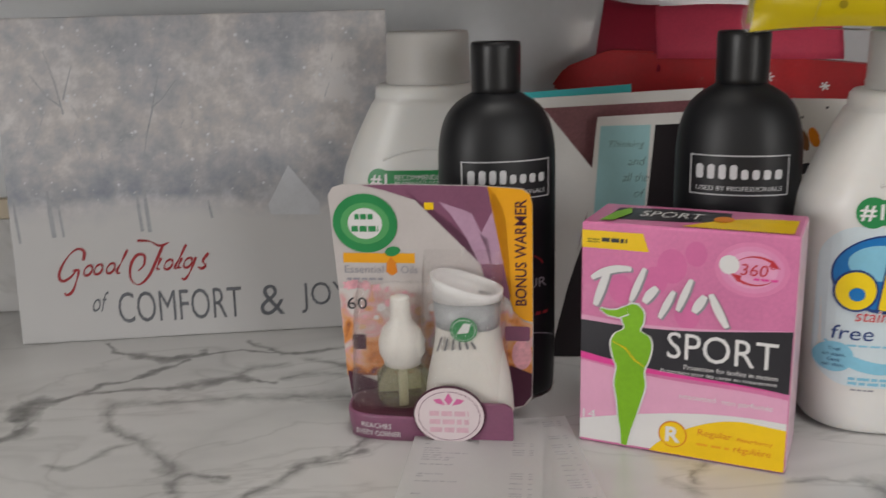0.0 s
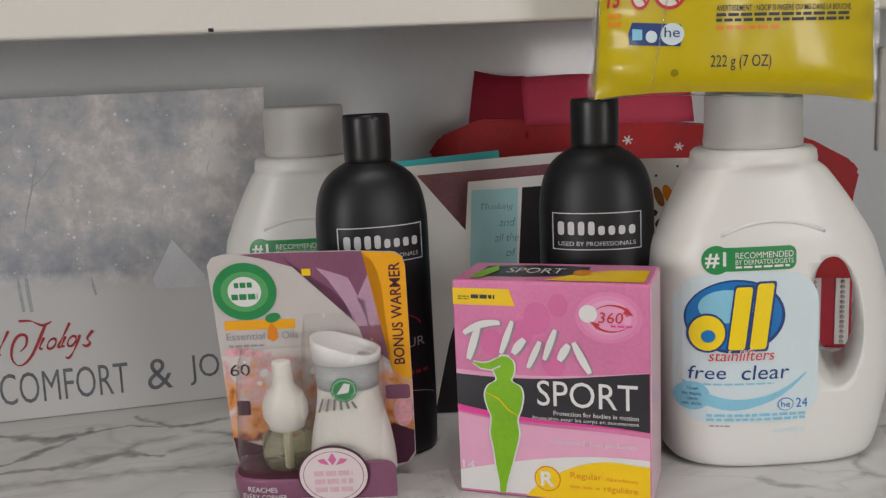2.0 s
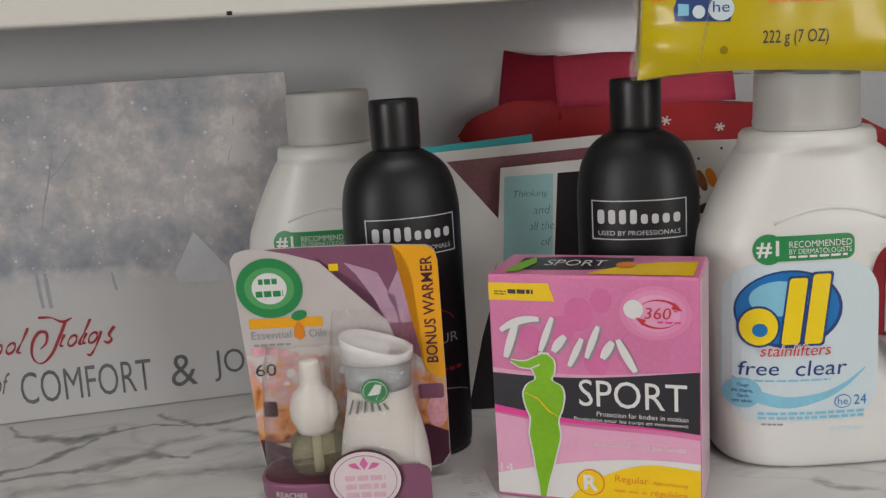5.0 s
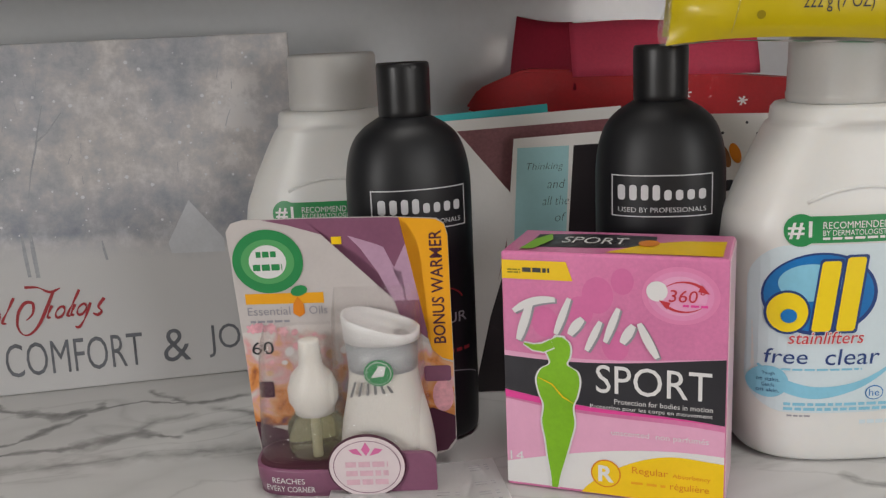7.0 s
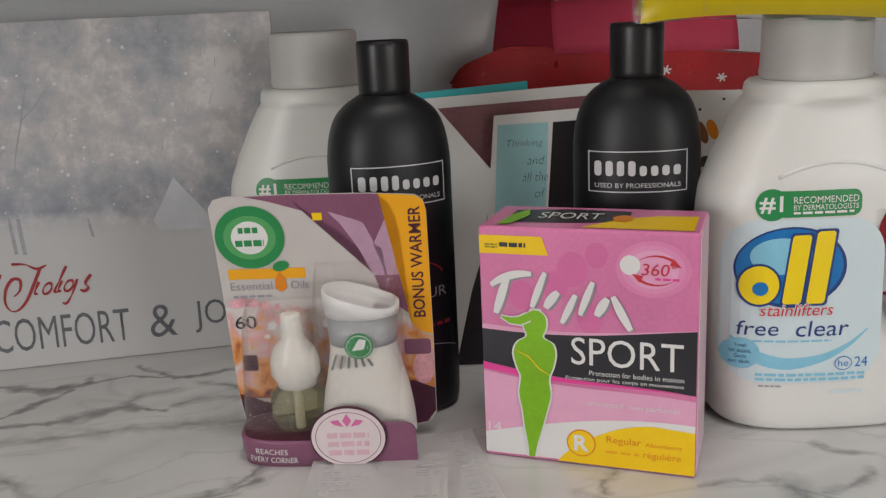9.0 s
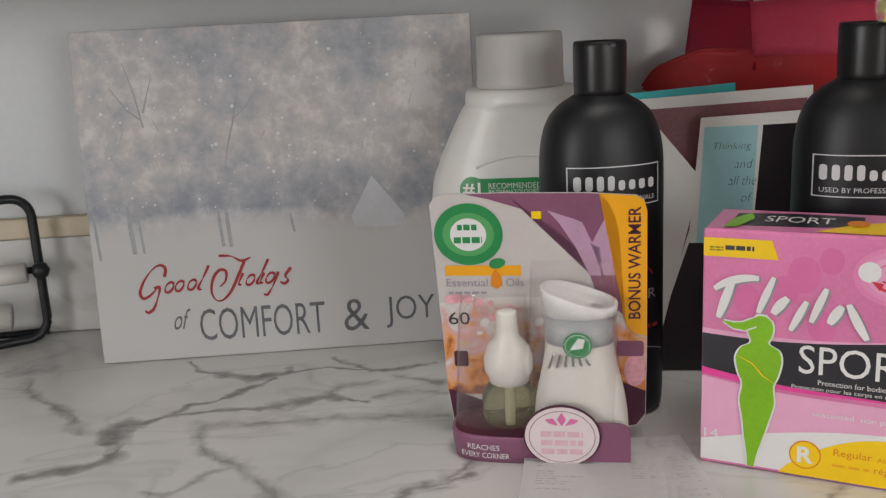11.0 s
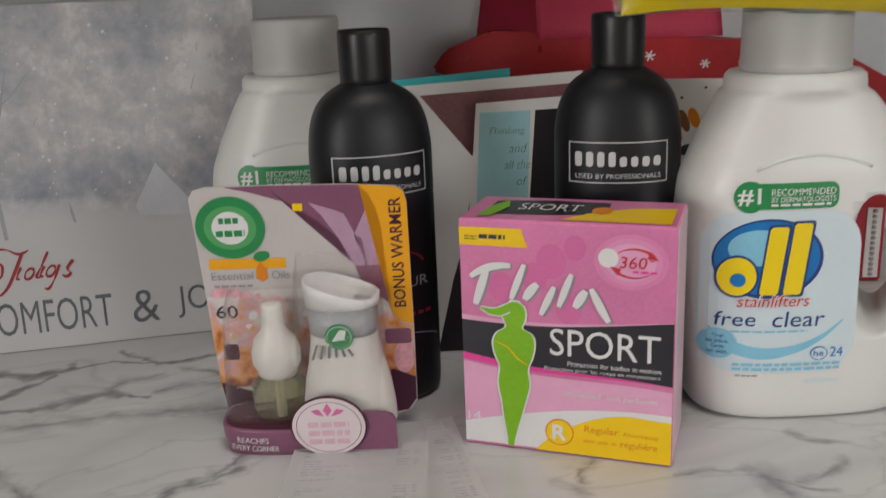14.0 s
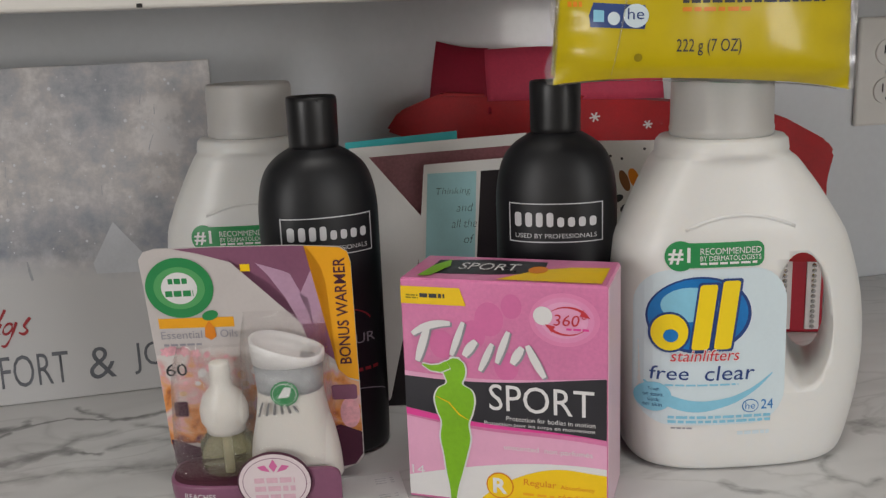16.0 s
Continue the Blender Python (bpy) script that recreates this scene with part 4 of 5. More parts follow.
# ---------------------------------------------------------------- pink box
def pink_box():
    W_, H_, D_ = 0.1275, 0.1465, 0.058
    t = thing("tampon_box", pose(0.0802, 0.462, 0.0003, 0, 0, -16.9), "pink card box with a black band and green figure shape", "box")
    part("carton", box(0, 0, 0, W_, D_, H_, 0.0012), M_pink, t)
    part("side_panel", box(W_ - 0.0004, 0.0015, 0.0015, W_ + 0.0004, D_ - 0.0015, H_ - 0.0015), M_box_side, t, "pale pink side")
    add = print_on(t, lambda x, z: 0.0, 0)

    def P(u, v):
        return (u * W_, (1 - v) * H_)

    def poly(*uv):
        return flat_shape([P(u, v) for u, v in uv])

    def wave(v_of, v2_of, n=24, u0=0.004, u1=0.996):
        us = [u0 + (u1 - u0) * k / n for k in range(n + 1)]
        return poly(*[(u, v_of(u)) for u in us], *[(u, v2_of(u)) for u in reversed(us)])

    def text(name, words, u0, v0, u1, v1, material, layer=5, shear=0.0, bold=0.0, label=""):
        a, b = P(u0, v1), P(u1, v0)
        add(name, lettering(words, a[0], a[1], b[0], b[1], shear, False, bold), material, layer, label)

    # blurred rose blooms in the background print
    for k, (u, v, r) in enumerate(((0.44, 0.16, 0.07), (0.36, 0.23, 0.06), (0.55, 0.1, 0.05), (0.52, 0.36, 0.06), (0.2, 0.28, 0.06))):
        c = P(u, v)
        add("bloom", flat_shape(ellipse(c[0], c[1], r * W_, r * W_ * 1.2)), M_bloom, 1 + 0.15 * k)
    for grow, material in ((1.0, M_glow_1), (0.85, M_glow_2), (0.68, M_glow_3)):
        add("glow", flat_shape(ellipse(*P(0.80, 0.145), 0.021 * grow, 0.0165 * grow)), material, 2 if grow == 1.0 else (3 if grow > 0.8 else 4))
    add("stripe", poly((0.003, 0.032), (0.30, 0.032), (0.33, 0.108), (0.003, 0.108)), M_yellow, 2, "yellow strip")
    add("small_print", bars(P(0.10, 0)[0], P(0, 0.088)[1], P(0.225, 0)[0], P(0, 0.058)[1], 1, 2, 4), M_ink, 3)
    add("small_print", bars(P(0.03, 0)[0], P(0, 0.088)[1], P(0.090, 0)[0], P(0, 0.066)[1], 2, 5, 3), M_olive, 3)
    # maker's mark: leaning white strokes on a grey shadow
    for dx, dz, material, layer in ((0.0010, -0.0010, M_grey_print, 3), (0, 0, M_white, 6)):
        marks = (((0.075, 0.36), (0.10, 0.29), (0.14, 0.19), 0.0052), ((0.055, 0.24), (0.14, 0.18), (0.25, 0.185), 0.0048), ((0.25, 0.325), (0.275, 0.265), (0.315, 0.175), 0.0042), ((0.315, 0.325), (0.34, 0.285), (0.375, 0.255), 0.0055),
                 ((0.39, 0.385), (0.425, 0.32), (0.455, 0.262), 0.0042), ((0.475, 0.345), (0.505, 0.27), (0.535, 0.205), 0.0042), ((0.55, 0.345), (0.575, 0.305), (0.60, 0.27), 0.0055), ((0.625, 0.26), (0.66, 0.33), (0.705, 0.395), 0.0050))
        for n_mark, (a, b, c, w) in enumerate(marks):
            curve = [((1 - q) ** 2 * a[0] + 2 * q * (1 - q) * b[0] + q * q * c[0], (1 - q) ** 2 * a[1] + 2 * q * (1 - q) * b[1] + q * q * c[1], w * (0.35 + 0.65 * math.sin(math.pi * (0.12 + 0.76 * q)))) for q in (k / 10 for k in range(11))]
            add("logo_stroke", ribbon([(P(u, v)[0] + dx, P(u, v)[1] + dz, wd) for u, v, wd in curve], w), material, layer + n_mark % 3)
    # the wing shape and red arrows beside the figure of degrees
    add("wing", flat_shape(ellipse(*P(0.70, 0.130), 0.0058, 0.0058, 24), ), M_white, 5)
    text("lettering", "360°", 0.750, 0.118, 0.905, 0.168, M_red, 7, 0.15, 0, "red number")
    c = P(0.815, 0.148)
    for t0, t1 in ((140, 35), (320, 215)):
        tip = arc(c[0], c[1], 0.0125, 0.0085, t1, t1, 1)[0]
        add("arrow", ribbon(arc(c[0], c[1], 0.0125, 0.0085, t0, t1, 14, 0.0003, 0.0018), 0.001), M_red, 5)
        k = 1 if t0 < 180 else -1
        add("arrow_head", flat_shape([(tip[0] - 0.0010 * k, tip[1] + 0.0026 * k), (tip[0] + 0.0034 * k, tip[1] - 0.0026 * k), (tip[0] - 0.0030 * k, tip[1] - 0.0014 * k)]), M_red, 6)
    add("small_print", bars(P(0.81, 0)[0], P(0, 0.190)[1], P(0.92, 0)[0], P(0, 0.175)[1], 1, 3, 3), M_pink_hot, 7)
    # black band
    top = lambda u: 0.430 + 0.012 * math.sin(u * 4.2) - 0.036 * u * u
    low = lambda u: 0.574 + 0.088 * u + 0.012 * math.sin(u * 5)
    add("glow", wave(lambda u: top(u) - 0.022 + 0.02 * u, top), M_pink_pale, 2)
    add("band", wave(top, low), M_charcoal, 3, "charcoal band")
    add("swoosh", wave(lambda u: low(u) + 0.002, lambda u: low(u) + 0.02 - 0.03 * (u - 0.4)), M_pink_hot, 3)
    add("panel", wave(lambda u: low(u) + 0.04 - 0.015 * u, lambda u: 0.90 - 0.10 * u), M_pink_pale, 2)
    add("panel", wave(lambda u: 0.895 - 0.12 * math.sin(u * 1.8) + 0.0 * u, lambda u: 0.985), M_white, 3)
    text("lettering", "SPORT", 0.432, 0.440, 0.938, 0.557, M_white, 4, 0, 0.0, "white capitals")
    text("lettering", "Protection for bodies in motion", 0.515, 0.577, 0.943, 0.598, M_white)
    text("lettering", "Protection pour les corps en mouvement", 0.405, 0.607, 0.943, 0.628, M_white)
    text("lettering", "unscented", 0.50, 0.708, 0.67, 0.730, M_white)
    text("lettering", "non parfumés", 0.70, 0.708, 0.93, 0.738, M_white)
    text("lettering", "14", 0.02, 0.845, 0.085, 0.885, M_white, 4)
    us = [0.36 + 0.636 * k / 20 for k in range(21)]
    add("panel", poly(*[(u, 0.992 - 0.195 * math.sin(min(1, (u - 0.36) / 0.46) * math.pi / 2) ** 0.8 + 0.06 * max(0, u - 0.82)) for u in us], (0.996, 0.992)), M_yellow, 4, "yellow corner panel")
    c = P(0.475, 0.90)
    add("badge", flat_shape(ellipse(c[0], c[1], 0.0088, 0.0088)), M_orange_text, 5)
    add("badge", flat_shape(ellipse(c[0], c[1], 0.0080, 0.0080)), M_yellow, 6)
    text("lettering", "R", 0.440, 0.865, 0.512, 0.935, M_white, 7, 0, 0.03, "white initial")
    text("lettering", "Regular", 0.595, 0.857, 0.755, 0.895, M_orange_text, 5, 0, 0, "orange word")
    text("lettering", "Absorbency", 0.775, 0.868, 0.94, 0.892, M_orange_text)
    add("small_print", bars(P(0.59, 0)[0], P(0, 0.938)[1], P(0.745, 0)[0], P(0, 0.920)[1], 1, 4, 2), M_amber, 5)
    text("lettering", "régulière", 0.765, 0.908, 0.935, 0.945, M_orange_text, 5, 0, 0, "orange word")
    # plain green upright shape with a pale rim
    half = [(0.985, 0.222, 0.250), (0.93, 0.218, 0.262), (0.86, 0.205, 0.285), (0.78, 0.195, 0.310), (0.70, 0.180, 0.332), (0.63, 0.190, 0.325), (0.58, 0.170, 0.345), (0.52, 0.158, 0.358), (0.475, 0.180, 0.345), (0.45, 0.222, 0.300), (0.42, 0.215, 0.312), (0.385, 0.200, 0.318), (0.355, 0.222, 0.308), (0.337, 0.255, 0.280)]
    fine = smooth_rows([(k,) + h for k, h in enumerate(half)], 5)
    for grow, material, layer in ((0.0011, M_white, 7), (0.0, M_green, 8)):
        strip = bmesh.new()
        lv = [(strip.verts.new((P(a, v)[0] - grow, 0, P(a, v)[1] + (grow if k > len(fine) - 3 else 0))), strip.verts.new((P(b, v)[0] + grow, 0, P(b, v)[1] + (grow if k > len(fine) - 3 else 0)))) for k, (_, v, a, b) in enumerate(fine)]
        for p, q in zip(lv, lv[1:]):
            strip.faces.new((p[0], p[1], q[1], q[0]))
        add("figure_shape", strip, material, layer, "plain lime green figure shape" if not grow else "")
        add("figure_tail", ribbon([P(u, v) + (w + 1.6 * grow,) for u, v, w in ((0.235, 0.365, 0.005), (0.19, 0.385, 0.005), (0.145, 0.385, 0.0035), (0.10, 0.37, 0.0006))], 0.004), material, layer + 2)
    add("figure_line", ribbon([P(u, v) + (w,) for u, v, w in ((0.165, 0.51, 0.0003), (0.23, 0.535, 0.0009), (0.28, 0.585, 0.0009), (0.33, 0.61, 0.0003))], 0.001), M_yellow, 11)

    # printing on the top flap
    lid = new("top_panel", bpy.data.meshes.new("top_panel"))
    bm = box(0.001, 0.001, H_ - 0.0005, W_ - 0.001, D_ - 0.001, H_ + 0.0004)
    bm.to_mesh(lid.data)
    bm.free()
    lid.data.materials.append(M_pink)
    lid.parent = t

    def top_print(name, bm, material, layer):
        bmesh.ops.triangulate(bm, faces=bm.faces[:])
        for v in bm.verts:
            v.co = (v.co.x, v.co.z, H_ + 0.0004 + 0.0002 * layer)
        ob = mesh_object(name, bm, material)
        ob.parent = lid

    top_print("band", flat_shape([(0.012, 0.012), (0.055, 0.015), (0.085, 0.022), (0.083, 0.049), (0.045, 0.051), (0.012, 0.046)]), M_charcoal, 1)
    top_print("panel", flat_shape([(0.060, 0.004), (0.1235, 0.004), (0.1235, 0.040), (0.100, 0.038), (0.080, 0.028)]), M_yellow, 2)
    top_print("lettering", lettering("SPORT", 0.030, 0.024, 0.068, 0.040), M_white, 3)
    top_print("badge", flat_shape(ellipse(0.081, 0.028, 0.006, 0.008)), M_orange_text, 4)
    top_print("leaf", flat_shape([(0.010, 0.004), (0.018, 0.006), (0.024, 0.030), (0.020, 0.046), (0.013, 0.030)]), M_green, 4)


pink_box()


# ---------------------------------------------------------------- air freshener pack
def air_freshener_pack():
    t = thing("air_freshener_pack", pose(-0.0166, 0.4905, 0.0003, 0, 0, 1.1) @ pose(0, 0, 0, 5) @ Matrix.Scale(1.016, 4), "plum and white blister pack with an air freshener warmer and refill", "blister pack")
    outline = [(-0.0600, 0.006), (-0.055, 0.003), (0.045, 0.004), (0.060, 0.010), (0.0640, 0.016), (0.0645, 0.070), (0.0642, 0.152), (0.0625, 0.159), (0.058, 0.1625), (0.030, 0.1645), (-0.020, 0.1655),
               (-0.056, 0.1655), (-0.0635, 0.1635), (-0.0668, 0.1585), (-0.0660, 0.14), (-0.0640, 0.085), (-0.0625, 0.03)]
    part("card", slab(outline, -0.0004, 0.0004), M_board, t, "printed card back")
    add = print_on(t, lambda x, z: -0.0004, 0)
    # plum sweep from the upper edge down the right side
    sweep = [(-0.045, 0.1650), (-0.020, 0.1652), (0.030, 0.1642), (0.058, 0.162), (0.0638, 0.152), (0.0640, 0.09), (0.0500, 0.086), (0.034, 0.100), (0.030, 0.113), (0.023, 0.128), (0.010, 0.143), (-0.010, 0.155), (-0.030, 0.1615)]
    add("sweep", flat_shape(sweep), M_plum, 1, "plum printed sweep")
    add("arrow", flat_shape([(0.030, 0.112), (0.022, 0.130), (0.012, 0.146), (0.005, 0.154), (0.022, 0.148), (0.026, 0.146), (0.034, 0.128), (0.037, 0.112)]), M_lilac, 2)
    add("arrow", flat_shape([(0.038, 0.112), (0.036, 0.130), (0.031, 0.132), (0.040, 0.150), (0.050, 0.136), (0.045, 0.134), (0.046, 0.120), (0.046, 0.112)]), M_lilac, 2)
    band = [(0.036, 0.1640), (0.0575, 0.1622), (0.0625, 0.159), (0.0641, 0.152), (0.0642, 0.0715), (0.0575, 0.0735), (0.0515, 0.0795), (0.0495, 0.088), (0.0478, 0.138), (0.0455, 0.150), (0.0415, 0.158)]
    add("band", flat_shape(band), M_amber, 3, "amber side band")
    add("lettering", lettering("BONUS WARMER", 0.0530, 0.0835, 0.0605, 0.1555, 0, True, 0.012), M_plum_dark, 4, "dark plum words")
    add("emblem", flat_shape(ellipse(-0.0435, 0.1395, 0.0212, 0.0200)), M_forest, 4, "round green emblem")
    add("emblem", flat_shape(ellipse(-0.0435, 0.1395, 0.0160, 0.0140)), M_leaf, 5)
    add("emblem", flat_shape(ellipse(-0.0435, 0.1395, 0.0112, 0.0105)), M_white, 6)
    add("logo_shape", bars(-0.0500, 0.1405, -0.0375, 0.1465, 1, 3, 3), M_forest, 7, "plain green logo shape")
    add("logo_shape", bars(-0.0525, 0.1320, -0.0350, 0.1385, 1, 5, 4), M_forest, 7)
    add("strip", flat_shape([(-0.0595, 0.1125), (-0.012, 0.1122), (-0.012, 0.1190), (-0.0595, 0.1192)]), M_amber, 2)
    add("leaf", flat_shape(ellipse(-0.0265, 0.1205, 0.0052, 0.0033, 20, 15)), M_forest, 4)
    add("droplet", flat_shape([(-0.0278, 0.117), (-0.0245, 0.112), (-0.0240, 0.106), (-0.0275, 0.1035), (-0.0312, 0.106), (-0.0308, 0.112)]), M_orange_text, 4)
    add("lettering", lettering("Essential", -0.0590, 0.1052, -0.0330, 0.1105), M_grey_print, 3, "grey words")
    add("lettering", lettering("Oils", -0.0215, 0.1052, -0.0105, 0.1105), M_grey_print, 3)
    add("small_print", bars(-0.058, 0.0995, -0.034, 0.1020, 1, 3, 5), M_grey_print, 3)
    rnd = random.Random(11)
    add("photo", flat_shape([(-0.0625, 0.030), (0.036, 0.030), (0.036, 0.090), (0.010, 0.098), (-0.030, 0.098), (-0.0640, 0.094)]), M_fruit, 0.4, "printed fruit and blossom")
    add("photo", flat_shape([(0.0362, 0.034), (0.0638, 0.034), (0.0641, 0.070), (0.0575, 0.0725), (0.0500, 0.0830), (0.0362, 0.090)]), M_fruit, 0.4)
    for k in range(26):
        x, z, r = rnd.uniform(-0.060, 0.004), rnd.uniform(0.066, 0.0985), rnd.uniform(0.0016, 0.0036)
        if -0.062 < x < -0.042 and 0.074 < z < 0.094:
            z = 0.0968
        add("blossom", flat_shape(ellipse(x, z, r, r * 0.75, 10, rnd.uniform(0, 90))), (M_blossom, M_white, M_apricot)[k % 3] if z < 0.09 else M_blossom, 1 + k % 3)
    for k, (x, z) in enumerate(((-0.058, 0.0965), (-0.0515, 0.0970), (-0.0455, 0.0960), (-0.0385, 0.0945))):
        for j in range(5):
            a5 = radians(72 * j + 20 * k)
            add("petal", flat_shape(ellipse(x + 0.0018 * math.cos(a5), z + 0.0018 * math.sin(a5), 0.0017, 0.0011, 8, 72 * j + 20 * k)), M_blossom, 4 + 0.1 * j)
    add("lettering", lettering("60", -0.0590, 0.0795, -0.0455, 0.0880), M_ink, 5, "dark number")
    add("berry", flat_shape(rounded(0.0460, 0.058, 0.0625, 0.0685, 0.002)), M_plum, 3)
    add("berry", flat_shape(rounded(-0.0570, 0.050, -0.0480, 0.061, 0.0015)), M_plum_dark, 3)
    add("blossom", flat_shape(ellipse(0.057, 0.048, 0.0065, 0.011)), M_blossom, 2)
    add("panel", flat_shape([(0.036, 0.035), (0.050, 0.040), (0.0638, 0.034), (0.0635, 0.018), (0.058, 0.010), (0.036, 0.006)]), M_plum_dark, 4)
    add("panel", flat_shape([(-0.0620, 0.034), (-0.030, 0.022), (0.036, 0.03), (0.036, 0.006), (-0.059, 0.006)]), M_plum_dark, 4)
    part("hang_hole", box(-0.0045, -0.0012, 0.1488, 0.0015, -0.0006, 0.1535, 0.0002), M_yellow, t, "yellow patch seen in the hang hole")

    # warmer unit: flared white base, grey collar, slanted open top
    wx, wy = 0.0235, -0.022
    prof = smooth_rows([(0.018, 0.0290, 0.017), (0.030, 0.0285, 0.017), (0.045, 0.0265, 0.0165), (0.060, 0.0232, 0.0155), (0.074, 0.0208, 0.015), (0.084, 0.0205, 0.015)], 4)
    warmer = part("warmer", rings([ring(wx, wy, z, a, b, 40, 2.3) for z, a, b in prof]), M_cream, t, "white plastic plug-in warmer", True)
    col = [[(x, y, z) for x, y, z in ring(wx, wy, 0.0840, 0.0207, 0.0152, 40, 2.3)], [(x, y, z) for x, y, z in ring(wx, wy, 0.098, 0.0215, 0.0158, 40, 2.3)]]
    part("collar", rings([ring(wx, wy, 0.0800, 0.0206, 0.0153, 40, 2.3)] + col), mat("grey_collar_plastic", "a3a5a8", 0.35, 0, 0.03), warmer, "grey collar", True)
    lip = []
    for h, s in ((0.098, 1.0), (0.103, 1.03), (0.108, 1.05), (0.1085, 0.97), (0.104, 0.88), (0.100, 0.72)):
        lip.append([(x, y, z + (0.0055 if h > 0.099 else 0) * math.sin((wx - x) / 0.0225 * 1.3)) for x, y, z in ring(wx, wy, h, 0.0218 * s, 0.0160 * s, 40, 2.3)])
    part("rim", rings(lip), M_white, warmer, "white slanted rim", True)
    # vent slots as thin strips, the shade inside them painted grey
    for k in range(6):
        x, lean = wx - 0.0150 + 0.0037 * k, -0.0030 + 0.0011 * k
        z1, z0 = 0.0765 - 0.0006 * k, 0.0672 + 0.0004 * k
        part("vent", slab([(x - 0.0006, z1), (x + lean - 0.0009, z0), (x + lean + 0.0007, z0), (x + 0.0006, z1)], wy - 0.0162, wy - 0.0148, 0.0002), M_vent, warmer)
    for r, material, y in ((0.0085, M_forest, -0.0388), (0.0074, M_white, -0.0391), (0.0070, M_forest, -0.0394)):
        part("badge", slab(ellipse(wx - 0.001, 0.0825, r, r * 0.95, 28), y - 0.0003, y + 0.0006), material, warmer)
    part("leaf", slab([(wx - 0.0055, 0.080), (wx - 0.0005, 0.0875), (wx + 0.0035, 0.0868), (wx + 0.002, 0.081)], -0.0399, -0.0392), M_white, warmer)
    # refill flask: cream stopper over a small oil bottle
    bx, by = -0.0205, -0.018
    refill = part("refill", lathe([(0.004, 0.0965), (0.0062, 0.0955), (0.0066, 0.086), (0.0072, 0.0795), (0.0125, 0.0735), (0.0152, 0.065), (0.0150, 0.057), (0.0125, 0.0525), (0.0120, 0.049)][::-1], bx, by, 32, 0.85), M_cream, t, "cream stopper of the oil refill", True)
    part("oil_bottle", lathe([(0.0120, 0.0485), (0.0130, 0.047), (0.0172, 0.043), (0.0178, 0.028), (0.0165, 0.0225), (0.012, 0.021)][::-1], bx, by, 32, 0.8), M_oil, refill, "small glass bottle of pale oil", True)
    part("wick", lathe([(0.0026, 0.022), (0.0026, 0.0485)], bx, by, 12), M_cream, refill)
    # clear blister over both, and the plum foot
    def bubble(cx, hw, z0, z1, depth, bulge):
        rows = []
        for k in range(15):
            s = k / 14
            z = z0 + (z1 - z0) * s
            f = (1 - abs(2 * s - 1) ** 6) ** 0.5 if 0 < s < 1 else 0.0
            w = hw * (1 - bulge * s)
            rows.append([(cx + w * math.copysign(abs(math.cos(a)) ** 0.6, math.cos(a)), -0.0008 - depth * f * abs(math.sin(a)) ** 0.6, z) for a in (math.pi * j / 20 for j in range(21))])
        bm = bmesh.new()
        vs = [[bm.verts.new(p) for p in r] for r in rows]
        for a, b in zip(vs, vs[1:]):
            for j in range(20):
                bm.faces.new((a[j], a[j + 1], b[j + 1], b[j]))
        return bm
    part("blister", bubble(0.0195, 0.0305, 0.008, 0.122, 0.0430, 0.18), M_blister, t, "clear blister over the warmer", True).visible_shadow = False
    part("blister", bubble(-0.030, 0.0270, 0.010, 0.100, 0.0380, 0.25), M_blister, t, "clear blister over the refill", True).visible_shadow = False
    foot = rings([ring(-0.006, -0.021, z, a, b, 48, 3.2) for z, a, b in ((0.0, 0.047, 0.016), (0.0015, 0.0495, 0.0185), (0.012, 0.0510, 0.0205), (0.0200, 0.0513, 0.0206), (0.0212, 0.0510, 0.0203))])
    part("foot", foot, M_plum, t, "plum card foot", True)
    tray = rings([ring(-0.006, -0.021, z, 0.0492, 0.0188, 48, 3.2) for z in (0.0211, 0.0217)])
    part("tray", tray, M_plum_dark, t, "dark plum tray inside the blister")
    part("foot_rise", slab(rounded(0.0100, 0.0025, 0.0530, 0.0330, 0.006), -0.0432, -0.0405, 0.0006), M_plum, t, "plum card front beside the seal")
    add2 = print_on(t, lambda x, z: -0.021 - 0.0205 * max(0.02, 1 - min(abs(x + 0.006) / 0.0512, 0.999) ** 3.2) ** (1 / 3.2), 0.004)
    add2("lettering", lettering("REACHES", -0.046, 0.0125, -0.026, 0.0162), M_white, 2, "white words")
    add2("lettering", lettering("EVERY CORNER", -0.050, 0.0070, -0.020, 0.0107), M_white, 2, "white words")
    seal = part("seal", slab(ellipse(0.0125, 0.026, 0.0232, 0.0205, 40), -0.0455, -0.0440, 0.0004), M_plum_dark, t, "round pale seal")
    part("seal_face", slab(ellipse(0.0125, 0.026, 0.0222, 0.0196, 40), -0.0460, -0.0454, 0.0002), M_seal, seal)
    part("seal_ring", lay(ribbon(arc(0.0125, 0.026, 0.0196, 0.0172, 0, 360, 40), 0.0004), lambda x, z: -0.0461, 1, 0), M_plum, seal)
    part("petal", lay(flat_shape([(0.0125, 0.0335), (0.0098, 0.0375), (0.0125, 0.0425), (0.0152, 0.0375)], [(0.0105, 0.0335), (0.0072, 0.0385), (0.0025, 0.0375), (0.0050, 0.0350)], [(0.0145, 0.0335), (0.0178, 0.0385), (0.0225, 0.0375), (0.0200, 0.0350)]), lambda x, z: -0.0461, 1, 0), M_bloom, seal)
    part("small_print", lay(bars(0.000, 0.0125, 0.0250, 0.0300, 3, 5, 4), lambda x, z: -0.0461, 1, 0), M_pink_wash, seal)


air_freshener_pack()


